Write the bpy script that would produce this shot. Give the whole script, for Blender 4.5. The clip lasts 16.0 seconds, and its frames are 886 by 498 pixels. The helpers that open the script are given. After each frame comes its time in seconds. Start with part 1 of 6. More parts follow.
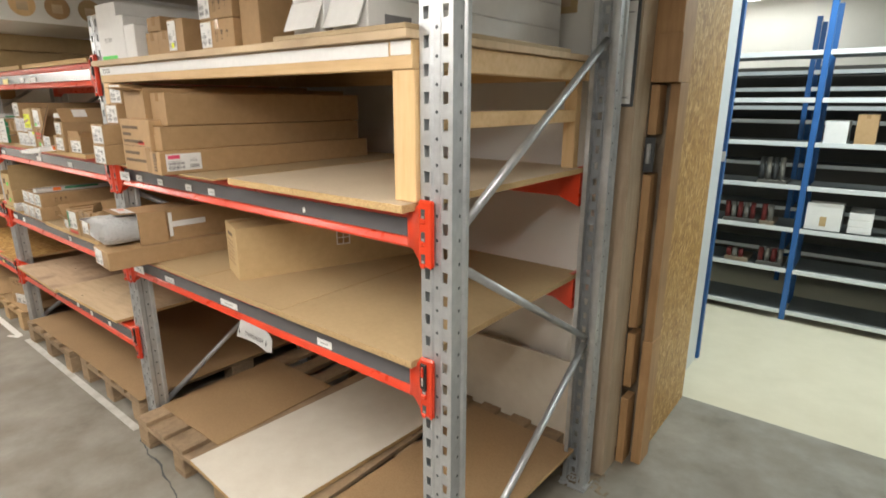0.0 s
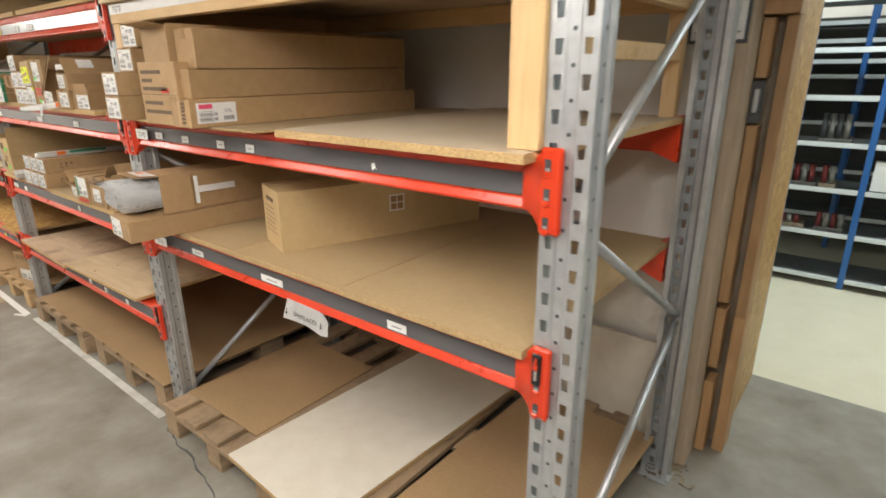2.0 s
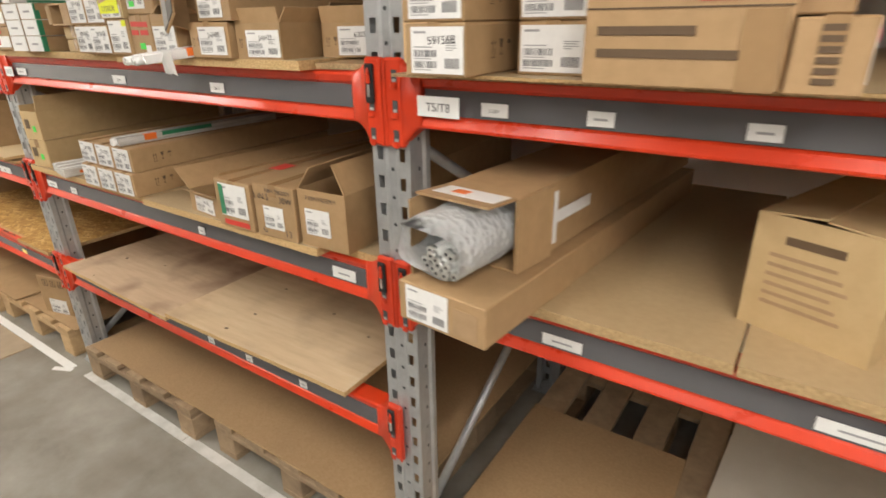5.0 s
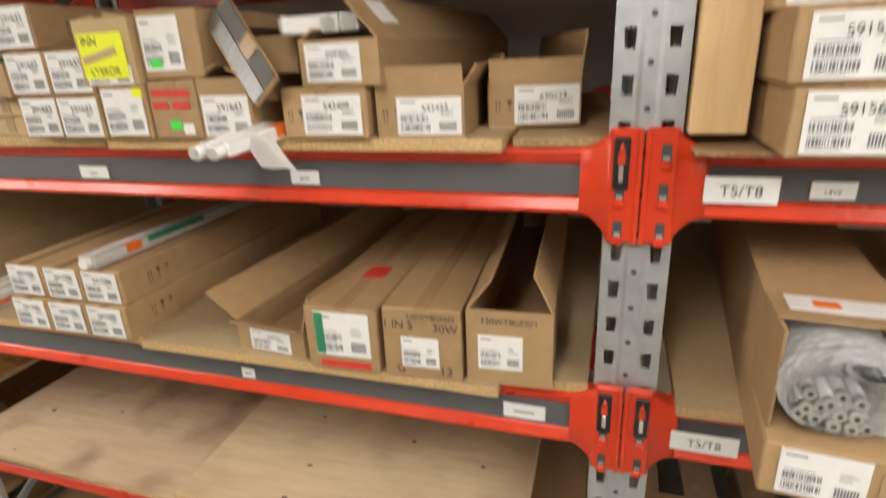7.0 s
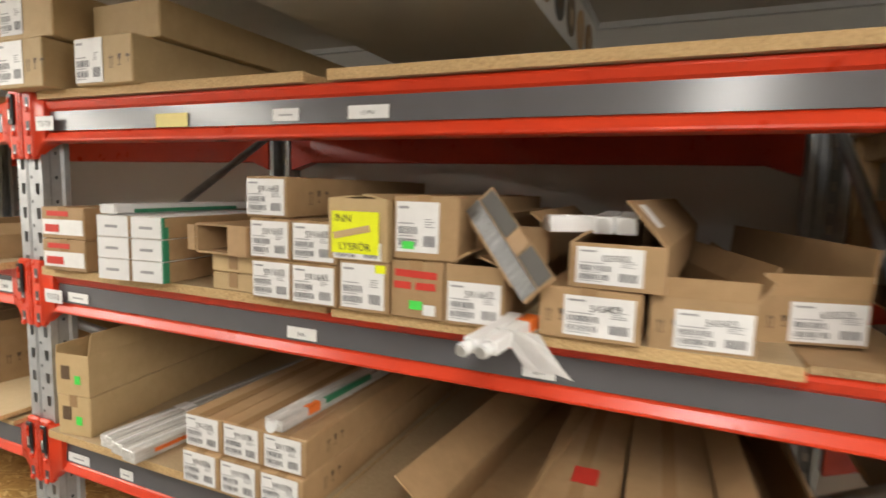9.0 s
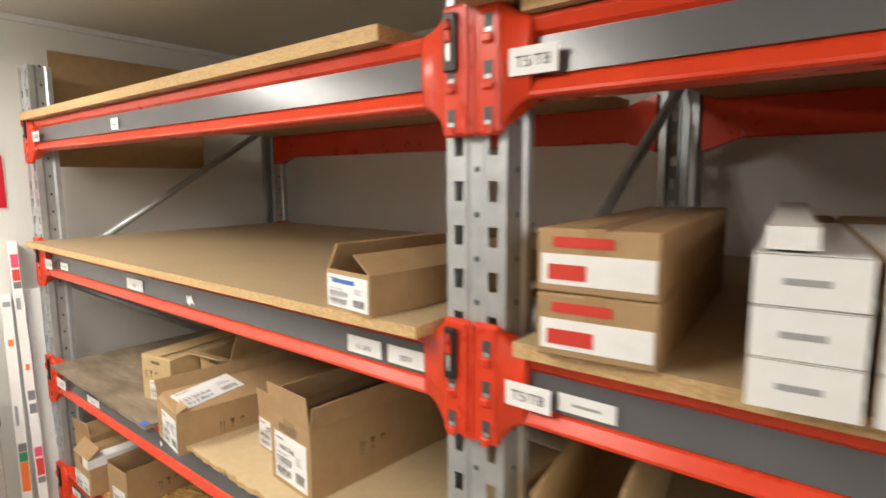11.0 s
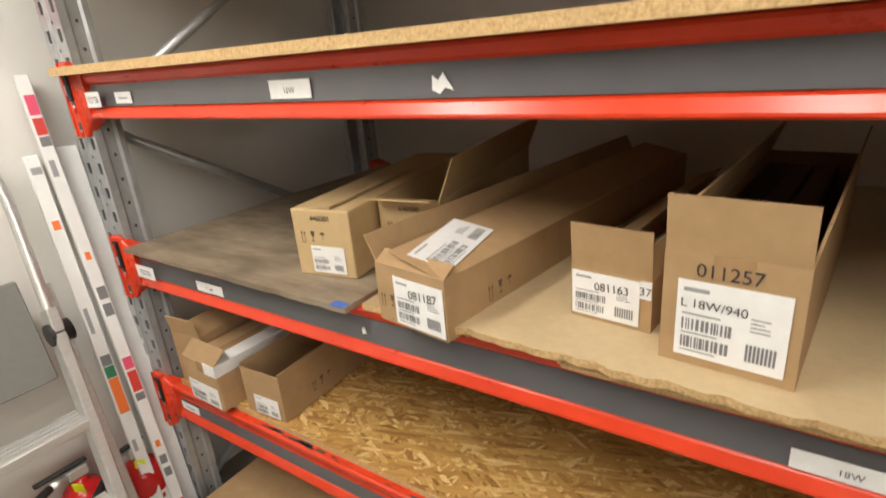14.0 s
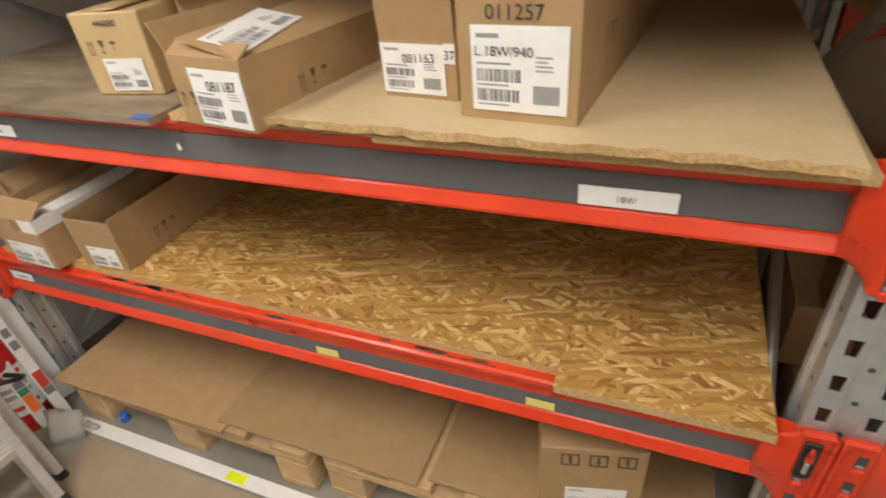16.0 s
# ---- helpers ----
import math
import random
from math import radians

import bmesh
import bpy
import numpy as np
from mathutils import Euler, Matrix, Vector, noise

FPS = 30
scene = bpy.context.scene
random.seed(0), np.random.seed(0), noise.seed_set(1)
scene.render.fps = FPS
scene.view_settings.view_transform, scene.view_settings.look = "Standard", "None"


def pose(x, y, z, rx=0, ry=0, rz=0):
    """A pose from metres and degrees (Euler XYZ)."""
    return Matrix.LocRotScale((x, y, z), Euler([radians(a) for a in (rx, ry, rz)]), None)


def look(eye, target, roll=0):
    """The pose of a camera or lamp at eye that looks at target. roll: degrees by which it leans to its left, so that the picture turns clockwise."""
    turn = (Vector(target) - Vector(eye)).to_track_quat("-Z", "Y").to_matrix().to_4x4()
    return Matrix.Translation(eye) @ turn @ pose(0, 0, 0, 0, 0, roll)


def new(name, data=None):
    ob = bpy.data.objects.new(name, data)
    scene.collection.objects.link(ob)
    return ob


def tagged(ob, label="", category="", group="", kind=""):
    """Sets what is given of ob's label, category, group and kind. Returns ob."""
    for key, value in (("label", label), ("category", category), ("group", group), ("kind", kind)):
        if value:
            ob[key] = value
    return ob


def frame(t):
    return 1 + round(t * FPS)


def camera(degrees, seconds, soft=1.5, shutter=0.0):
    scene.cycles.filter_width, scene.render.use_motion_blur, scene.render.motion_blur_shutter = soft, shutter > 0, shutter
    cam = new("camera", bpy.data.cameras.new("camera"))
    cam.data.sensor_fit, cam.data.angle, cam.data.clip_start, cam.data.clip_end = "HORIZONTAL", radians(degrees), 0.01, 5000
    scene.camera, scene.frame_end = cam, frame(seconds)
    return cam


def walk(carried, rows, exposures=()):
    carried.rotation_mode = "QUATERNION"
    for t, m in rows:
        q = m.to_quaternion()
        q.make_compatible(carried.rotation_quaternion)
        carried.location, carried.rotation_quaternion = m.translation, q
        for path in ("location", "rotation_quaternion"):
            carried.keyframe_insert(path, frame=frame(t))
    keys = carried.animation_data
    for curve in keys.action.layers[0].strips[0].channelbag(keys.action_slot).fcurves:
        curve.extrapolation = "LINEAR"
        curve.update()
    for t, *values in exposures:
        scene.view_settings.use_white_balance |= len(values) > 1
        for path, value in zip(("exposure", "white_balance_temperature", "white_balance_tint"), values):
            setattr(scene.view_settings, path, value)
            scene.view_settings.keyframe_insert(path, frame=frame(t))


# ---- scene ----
cam = camera(78.1, 16.0, soft=1.7, shutter=0.4)

PATH = [
    (0, (0.839, -1.024, 1.649), (-0.365, 0.485, 1.126), 0.1),
    (0.5, (0.819, -1.026, 1.674), (-0.39, 0.498, 1.208), 0.1),
    (1, (0.783, -1.033, 1.647), (-0.414, 0.491, 1.151), 0.1),
    (1.5, (0.691, -1.031, 1.589), (-0.509, 0.471, 1.036), -0.1),
    (2, (0.465, -0.962, 1.556), (-0.72, 0.523, 0.93), -0.4),
    (2.5, (0.206, -0.906, 1.554), (-0.964, 0.569, 0.878), -0.6),
    (3, (-0.064, -0.888, 1.517), (-1.193, 0.608, 0.82), -0.2),
    (3.5, (-0.378, -0.884, 1.521), (-1.476, 0.623, 0.798), 0.3),
    (4, (-0.627, -0.881, 1.503), (-1.725, 0.615, 0.757), -0.1),
    (4.5, (-0.937, -0.869, 1.499), (-2.006, 0.628, 0.713), -0.4),
    (4.7, (-1.032, -0.876, 1.482), (-2.098, 0.624, 0.703), -0.6),
    (6.8, (-1.914, -0.815, 1.466), (-2.517, 0.94, 0.722), -2.9),
    (7, (-1.944, -0.839, 1.525), (-2.515, 0.954, 0.845), -2.6),
    (7.5, (-1.994, -0.878, 1.606), (-2.519, 0.99, 1.121), -1.7),
    (8, (-2.032, -0.894, 1.62), (-2.57, 1.011, 1.333), -0.5),
    (8.5, (-2.09, -0.917, 1.629), (-2.738, 0.962, 1.409), 0.3),
    (9, (-2.261, -0.868, 1.621), (-3.055, 0.955, 1.402), 1.5),
    (9.5, (-2.513, -0.712, 1.618), (-3.496, 1.018, 1.41), 1.8),
    (10, (-2.779, -0.621, 1.613), (-3.955, 0.975, 1.355), 1.9),
    (12.3, (-3.991, -0.631, 1.611), (-5.23, 0.913, 1.329), -1.2),
    (12.5, (-4.048, -0.647, 1.585), (-5.263, 0.908, 1.261), -1.8),
    (13, (-4.131, -0.665, 1.512), (-5.288, 0.907, 1.076), -3.0),
    (13.5, (-4.176, -0.647, 1.432), (-5.301, 0.903, 0.854), -4.2),
    (14, (-4.193, -0.632, 1.373), (-5.284, 0.895, 0.682), -4.9),
    (14.5, (-4.201, -0.639, 1.324), (-5.232, 0.869, 0.509), -5.5),
    (15, (-4.196, -0.647, 1.282), (-5.146, 0.843, 0.345), -6.1),
    (15.5, (-4.155, -0.647, 1.265), (-4.978, 0.849, 0.224), -5.9),
    (16, (-4.084, -0.623, 1.239), (-4.774, 0.881, 0.116), -5.6),
]
walk(cam, [(t, look(eye, target, roll)) for t, eye, target, roll in PATH], exposures=[(0, 0.0), (10, 0.0), (12.5, -0.08), (14.5, -0.22), (16, -0.25)])

# ---------------------------------------------------------------- light
world = bpy.data.worlds.new("world")
scene.world = world
world.use_nodes = True
world.node_tree.nodes["Background"].inputs[0].default_value = (0.75, 0.8, 0.9, 1)
world.node_tree.nodes["Background"].inputs[1].default_value = 0.005


def lamp(name, x, y, z, sx, sy, watts, color):
    data = bpy.data.lights.new(name, "AREA")
    data.shape, data.size, data.size_y = "RECTANGLE", sx, sy
    data.energy, data.color = watts, color
    ob = new(name, data)
    ob.matrix_world = pose(x, y, z)
    return ob


WARM, NEUTRAL = (1.0, 0.945, 0.86), (1.0, 0.95, 0.9)
# x, y, length across the aisle, watts of the lamps under the aisle's ceiling
# those at x 0.1, 0.35 and 0.74 are added, unseen, to brighten the first bay
LAMPS = [(-5.25, -0.95, 1.0, 21), (-4.15, -0.95, 0.8, 13), (-2.15, -1.3, 1.2, 13), (-0.75, -1.3, 1.2, 14), (0.35, -1.3, 1.2, 15), (0.74, -0.8, 0.9, 9),
         (-3.3, -2.9, 1.2, 2), (-1.6, -3.1, 1.2, 5), (0.1, -3.1, 1.2, 11)]
for lx, ly, ln, watts in LAMPS:
    lamp("ceiling_lamp_light", lx, ly, 2.092, 0.14, ln, watts, WARM if lx < -4 else NEUTRAL)
for lx, ly in ((0.6, 3.1), (2.2, 3.1), (-0.55, 6.9), (2.2, 5.4)):
    lamp("storeroom_lamp_light", lx, ly, 2.83, 1.4, 0.16, 6 if ly > 6 else 34, (0.88, 1.0, 0.99))

# ---------------------------------------------------------------- materials


def links(mat, a, out, b, into):
    mat.node_tree.links.new(a.outputs[out], b.inputs[into])


def base(name, rough=0.6, metal=0.0):
    mat = bpy.data.materials.new(name)
    mat.use_nodes = True
    b = mat.node_tree.nodes["Principled BSDF"]
    b.inputs["Roughness"].default_value = rough
    b.inputs["Metallic"].default_value = metal
    return mat, mat.node_tree.nodes, b


def plain(name, col, rough=0.5, metal=0.0, bump=0.0, scale=60.0):
    """A plain painted or printed surface with faint unevenness."""
    mat, nd, b = base(name, rough, metal)
    tex = nd.new("ShaderNodeTexCoord")
    n = nd.new("ShaderNodeTexNoise")
    n.inputs["Scale"].default_value = scale
    n.inputs["Detail"].default_value = 4
    links(mat, tex, "Object", n, "Vector")
    mix = nd.new("ShaderNodeMix")
    mix.data_type = "RGBA"
    mix.inputs[6].default_value = (*[c * 0.9 for c in col], 1)
    mix.inputs[7].default_value = (*[min(1, c * 1.06) for c in col], 1)
    links(mat, n, "Fac", mix, 0)
    links(mat, mix, 2, b, "Base Color")
    if bump:
        bp = nd.new("ShaderNodeBump")
        bp.inputs["Strength"].default_value = bump
        bp.inputs["Distance"].default_value = 0.002
        links(mat, n, "Fac", bp, "Height")
        links(mat, bp, "Normal", b, "Normal")
    return mat


def mottled(name, stops, scale=(1, 1, 1), size=8.0, detail=6.0, rough=(0.5, 0.7), bump=0.1, metal=0.0,
            stain=0.0, stain_size=1.2, stain_col=(0.1, 0.08, 0.06), vary=0.0, voronoi=False, dist=0.004):
    """Two scales of variation: grain through a colour ramp, and larger stains."""
    mat, nd, b = base(name, rough[0], metal)
    tex = nd.new("ShaderNodeTexCoord")
    mp = nd.new("ShaderNodeMapping")
    mp.inputs["Scale"].default_value = scale
    links(mat, tex, "Object", mp, "Vector")
    if vary:
        info = nd.new("ShaderNodeObjectInfo")
        cmb = nd.new("ShaderNodeCombineXYZ")
        mul = nd.new("ShaderNodeMath")
        mul.operation = "MULTIPLY"
        mul.inputs[1].default_value = 37.0
        links(mat, info, "Random", mul, 0)
        links(mat, mul, 0, cmb, 0)
        links(mat, mul, 0, cmb, 2)
        links(mat, cmb, 0, mp, "Location")
    if voronoi:
        n = nd.new("ShaderNodeTexVoronoi")
        n.inputs["Scale"].default_value = size
        key = "Color"
    else:
        n = nd.new("ShaderNodeTexNoise")
        n.inputs["Scale"].default_value = size
        n.inputs["Detail"].default_value = detail
        n.inputs["Roughness"].default_value = 0.65
        key = "Fac"
    links(mat, mp, 0, n, "Vector")
    ramp = nd.new("ShaderNodeValToRGB")
    while len(ramp.color_ramp.elements) < len(stops):
        ramp.color_ramp.elements.new(0.5)
    for e, (at, col) in zip(ramp.color_ramp.elements, stops):
        e.position, e.color = at, (*col, 1)
    links(mat, n, key, ramp, 0)
    last = (ramp, 0)
    if stain:
        s = nd.new("ShaderNodeTexNoise")
        s.inputs["Scale"].default_value = stain_size
        s.inputs["Detail"].default_value = 5
        links(mat, tex, "Object", s, "Vector")
        sr = nd.new("ShaderNodeMapRange")
        sr.inputs[1].default_value, sr.inputs[2].default_value = 0.48, 0.72
        sr.inputs[3].default_value, sr.inputs[4].default_value = 0.0, stain
        links(mat, s, "Fac", sr, 0)
        mx = nd.new("ShaderNodeMix")
        mx.data_type = "RGBA"
        mx.inputs[7].default_value = (*stain_col, 1)
        links(mat, sr, 0, mx, 0)
        links(mat, ramp, 0, mx, 6)
        last = (mx, 2)
    if vary:
        hs = nd.new("ShaderNodeHueSaturation")
        mr = nd.new("ShaderNodeMapRange")
        mr.inputs[3].default_value, mr.inputs[4].default_value = 1 - vary, 1 + vary
        links(mat, info, "Random", mr, 0)
        links(mat, mr, 0, hs, "Value")
        links(mat, last[0], last[1], hs, "Color")
        last = (hs, 0)
    links(mat, last[0], last[1], b, "Base Color")
    rr = nd.new("ShaderNodeMapRange")
    rr.inputs[3].default_value, rr.inputs[4].default_value = rough
    links(mat, n, "Fac" if not voronoi else "Distance", rr, 0)
    links(mat, rr, 0, b, "Roughness")
    if bump:
        bp = nd.new("ShaderNodeBump")
        bp.inputs["Strength"].default_value = bump
        bp.inputs["Distance"].default_value = dist
        links(mat, n, "Fac" if not voronoi else "Distance", bp, "Height")
        links(mat, bp, "Normal", b, "Normal")
    return mat


def osb_material(name):
    """Pressed wood strands: layers of long thin cells at different angles, with streaky grain."""
    mat, nd, b = base(name, 0.5)
    tex = nd.new("ShaderNodeTexCoord")
    prev = None
    for rot, sc, seed in ((0.2, (16, 104, 36), 0), (-0.6, (17, 120, 36), 5.0), (0.95, (18, 112, 36), 9.0), (-0.1, (17, 128, 36), 13.0), (1.45, (19, 108, 36), 21.0), (-1.05, (16, 100, 36), 41.0), (0.5, (18, 96, 36), 53.0), (-0.3, (17, 118, 36), 61.0)):
        mp = nd.new("ShaderNodeMapping")
        mp.inputs["Scale"].default_value = sc
        mp.inputs["Location"].default_value = (seed, seed, seed)
        turn = nd.new("ShaderNodeMapping")
        turn.inputs["Rotation"].default_value = (0.25, 0.2, rot)
        links(mat, tex, "Object", turn, "Vector")
        links(mat, turn, 0, mp, "Vector")
        v = nd.new("ShaderNodeTexVoronoi")
        v.inputs["Scale"].default_value = 1.0
        v.distance = "EUCLIDEAN"
        links(mat, mp, 0, v, "Vector")
        grain = nd.new("ShaderNodeTexNoise")
        grain.inputs["Scale"].default_value = 4.5
        grain.inputs["Detail"].default_value = 3
        links(mat, mp, 0, grain, "Vector")
        sep = nd.new("ShaderNodeSeparateColor")
        links(mat, v, "Color", sep, 0)
        mixf = nd.new("ShaderNodeMath")
        mixf.operation = "MULTIPLY_ADD"
        mixf.inputs[1].default_value = 0.62
        half = nd.new("ShaderNodeMath")
        half.operation = "MULTIPLY"
        half.inputs[1].default_value = 0.42
        links(mat, grain, "Fac", half, 0)
        links(mat, sep, 0, mixf, 0)
        links(mat, half, 0, mixf, 2)
        ramp = nd.new("ShaderNodeValToRGB")
        els = ramp.color_ramp.elements
        els.new(0.45), els.new(0.8)
        for e, (at, col) in zip(els, ((0.12, (0.2, 0.085, 0.02)), (0.34, (0.41, 0.22, 0.06)), (0.64, (0.52, 0.305, 0.092)), (0.95, (0.86, 0.65, 0.32)))):
            e.position, e.color = at, (*col, 1)
        links(mat, mixf, 0, ramp, 0)
        if prev is None:
            prev = (ramp, 0)
        else:
            gt = nd.new("ShaderNodeMath")
            gt.operation = "GREATER_THAN"
            gt.inputs[1].default_value = 0.6
            links(mat, sep, 1, gt, 0)
            mx = nd.new("ShaderNodeMix")
            mx.data_type = "RGBA"
            links(mat, gt, 0, mx, 0)
            links(mat, prev[0], prev[1], mx, 6)
            links(mat, ramp, 0, mx, 7)
            prev = (mx, 2)
    links(mat, prev[0], prev[1], b, "Base Color")
    bp = nd.new("ShaderNodeBump")
    bp.inputs["Strength"].default_value = 0.3
    bp.inputs["Distance"].default_value = 0.002
    links(mat, prev[0], prev[1], bp, "Height")
    links(mat, bp, "Normal", b, "Normal")
    return mat


M = {}
M["red"] = mottled("red_beam_paint", [(0.3, (0.6, 0.04, 0.012)), (0.7, (0.72, 0.058, 0.016))], size=9, rough=(0.22, 0.36), bump=0.03,
                   stain=0.25, stain_size=5, stain_col=(0.42, 0.05, 0.03))
M["strip"] = plain("grey_label_strip", (0.115, 0.113, 0.12), 0.25, 0.0, 0.02, 15)
M["zinc"] = mottled("galvanised_steel", [(0.25, (0.42, 0.44, 0.455)), (0.75, (0.58, 0.6, 0.61))], size=26, rough=(0.3, 0.48), bump=0.03, metal=0.6,
                    stain=0.25, stain_size=3, stain_col=(0.3, 0.31, 0.32))
M["lock"] = plain("black_lock", (0.015, 0.015, 0.016), 0.4)
M["concrete"] = mottled("worn_concrete", [(0.25, (0.15, 0.135, 0.11)), (0.42, (0.235, 0.218, 0.183)), (0.55, (0.285, 0.268, 0.23)), (0.75, (0.36, 0.345, 0.305))], size=3.4, detail=14,
                        rough=(0.45, 0.7), bump=0.09, stain=0.8, stain_size=2.3, stain_col=(0.17, 0.145, 0.11))
M["cream"] = mottled("cream_floor_coating", [(0.2, (0.62, 0.58, 0.44)), (0.8, (0.72, 0.68, 0.54))], size=5, rough=(0.3, 0.5), bump=0.02)
M["wall"] = mottled("white_wall_paint", [(0.2, (0.74, 0.725, 0.685)), (0.8, (0.8, 0.79, 0.75))], size=3, rough=(0.6, 0.8), bump=0.05, stain=0.12,
                    stain_size=1.6, stain_col=(0.52, 0.5, 0.45))
M["ceiling"] = mottled("ceiling_board", [(0.2, (0.68, 0.65, 0.58)), (0.8, (0.76, 0.73, 0.66))], size=3, rough=(0.7, 0.85), bump=0.05)
M["chip"] = mottled("chipboard_face", [(0.25, (0.38, 0.285, 0.16)), (0.5, (0.43, 0.325, 0.19)), (0.75, (0.48, 0.37, 0.225))], size=140, detail=3, rough=(0.5, 0.7), bump=0.12,
                    stain=0.25, stain_size=2.2, stain_col=(0.28, 0.2, 0.12), vary=0.06, dist=0.001)
M["chippale"] = mottled("pale_chipboard_face", [(0.25, (0.52, 0.43, 0.31)), (0.5, (0.58, 0.485, 0.36)), (0.75, (0.63, 0.535, 0.41))], size=110, detail=3, rough=(0.5, 0.7), bump=0.1,
                        stain=0.3, stain_size=2.6, stain_col=(0.4, 0.31, 0.21), dist=0.001)
M["chipedge"] = mottled("chipboard_edge", [(0.25, (0.36, 0.22, 0.09)), (0.5, (0.55, 0.37, 0.17)), (0.75, (0.68, 0.49, 0.26))], size=220, detail=3, rough=(0.7, 0.9), bump=0.5, vary=0.05)
M["mdf"] = mottled("fibreboard_face", [(0.3, (0.43, 0.315, 0.17)), (0.7, (0.48, 0.355, 0.2))], size=60, detail=4, rough=(0.5, 0.65), bump=0.04,
                   stain=0.3, stain_size=2.5, stain_col=(0.33, 0.225, 0.11), vary=0.06)
M["mdfedge"] = mottled("fibreboard_edge", [(0.25, (0.33, 0.215, 0.1)), (0.75, (0.55, 0.39, 0.2))], size=160, detail=3, rough=(0.7, 0.9), bump=0.4)
M["mdfpale"] = mottled("pale_fibreboard_face", [(0.3, (0.54, 0.415, 0.24)), (0.7, (0.6, 0.47, 0.285))], size=60, detail=4, rough=(0.45, 0.6), bump=0.04,
                       stain=0.25, stain_size=2.5, stain_col=(0.42, 0.3, 0.16))
M["hard"] = mottled("hardboard_face", [(0.3, (0.34, 0.215, 0.105)), (0.7, (0.42, 0.28, 0.15))], size=120, detail=3, rough=(0.5, 0.7), bump=0.06,
                    stain=0.3, stain_size=2, stain_col=(0.25, 0.17, 0.1), vary=0.08)
M["ply"] = mottled("dirty_plywood", [(0.2, (0.52, 0.38, 0.23)), (0.5, (0.64, 0.49, 0.31)), (0.8, (0.71, 0.57, 0.39))], scale=(0.7, 6, 1), size=7, detail=8, rough=(0.55, 0.75), bump=0.08,
                   stain=0.6, stain_size=3.4, stain_col=(0.27, 0.175, 0.11), vary=0.06)
M["plyred"] = mottled("stained_plywood", [(0.2, (0.45, 0.32, 0.2)), (0.5, (0.57, 0.42, 0.28)), (0.8, (0.65, 0.5, 0.35))], scale=(0.7, 6, 1), size=7, detail=8, rough=(0.5, 0.7), bump=0.08,
                      stain=0.85, stain_size=4.2, stain_col=(0.22, 0.12, 0.075))
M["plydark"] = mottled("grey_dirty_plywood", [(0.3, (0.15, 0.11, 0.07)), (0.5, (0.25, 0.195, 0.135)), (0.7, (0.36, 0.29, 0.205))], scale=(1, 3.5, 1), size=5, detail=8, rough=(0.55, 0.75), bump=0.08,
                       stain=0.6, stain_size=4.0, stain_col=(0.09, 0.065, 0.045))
M["pine"] = mottled("pine_timber", [(0.2, (0.57, 0.365, 0.165)), (0.5, (0.69, 0.475, 0.24)), (0.8, (0.75, 0.54, 0.3))], scale=(16, 16, 1.2), size=3, detail=6, rough=(0.5, 0.65), bump=0.08,
                    stain=0.2, stain_size=6, stain_col=(0.42, 0.23, 0.09), vary=0.08)
M["pineh"] = mottled("pine_timber_long", [(0.2, (0.57, 0.365, 0.165)), (0.5, (0.69, 0.475, 0.24)), (0.8, (0.75, 0.54, 0.3))], scale=(1.2, 16, 16), size=3, detail=6, rough=(0.5, 0.65), bump=0.08,
                     stain=0.2, stain_size=6, stain_col=(0.42, 0.23, 0.09), vary=0.08)
# pine darkened for the opening's frame, the dim light there put into its colour
M["pineshade"] = mottled("shaded_pine_timber", [(0.2, (0.33, 0.185, 0.08)), (0.5, (0.45, 0.27, 0.125)), (0.8, (0.53, 0.34, 0.17))], scale=(16, 16, 1.2), size=3, detail=6, rough=(0.5, 0.7), bump=0.1,
                       stain=0.35, stain_size=6, stain_col=(0.24, 0.125, 0.05), vary=0.12)
M["postwood"] = mottled("grey_brown_post", [(0.2, (0.33, 0.25, 0.17)), (0.5, (0.42, 0.33, 0.235)), (0.8, (0.5, 0.41, 0.3))], scale=(12, 12, 1), size=4, detail=7, rough=(0.55, 0.75), bump=0.08,
                        stain=0.4, stain_size=5, stain_col=(0.25, 0.17, 0.1))
M["floortape"] = mottled("scuffed_floor_tape", [(0.25, (0.5, 0.49, 0.46)), (0.7, (0.7, 0.69, 0.665))], size=14, detail=8, rough=(0.35, 0.55), bump=0.03,
                         stain=0.6, stain_size=9, stain_col=(0.36, 0.34, 0.3))
M["pallet"] = mottled("worn_pallet_wood", [(0.2, (0.25, 0.17, 0.1)), (0.8, (0.43, 0.31, 0.19))], scale=(3, 3, 3), size=9, detail=7, rough=(0.65, 0.85), bump=0.3,
                      stain=0.5, stain_size=7, stain_col=(0.13, 0.09, 0.06), vary=0.2)
M["palletnew"] = mottled("fresh_pallet_wood", [(0.2, (0.42, 0.27, 0.13)), (0.8, (0.6, 0.42, 0.23))], scale=(3, 3, 3), size=9, detail=7, rough=(0.65, 0.85), bump=0.25,
                         stain=0.35, stain_size=7, stain_col=(0.24, 0.15, 0.08), vary=0.15)
M["card"] = mottled("brown_cardboard", [(0.3, (0.365, 0.232, 0.112)), (0.7, (0.43, 0.28, 0.142))], size=30, detail=5, rough=(0.6, 0.75), bump=0.04,
                    stain=0.15, stain_size=5, stain_col=(0.3, 0.19, 0.1), vary=0.1, dist=0.001)
M["cardin"] = mottled("cardboard_inside", [(0.3, (0.36, 0.235, 0.125)), (0.7, (0.42, 0.28, 0.155))], size=40, detail=4, rough=(0.7, 0.8), bump=0.03, vary=0.06)
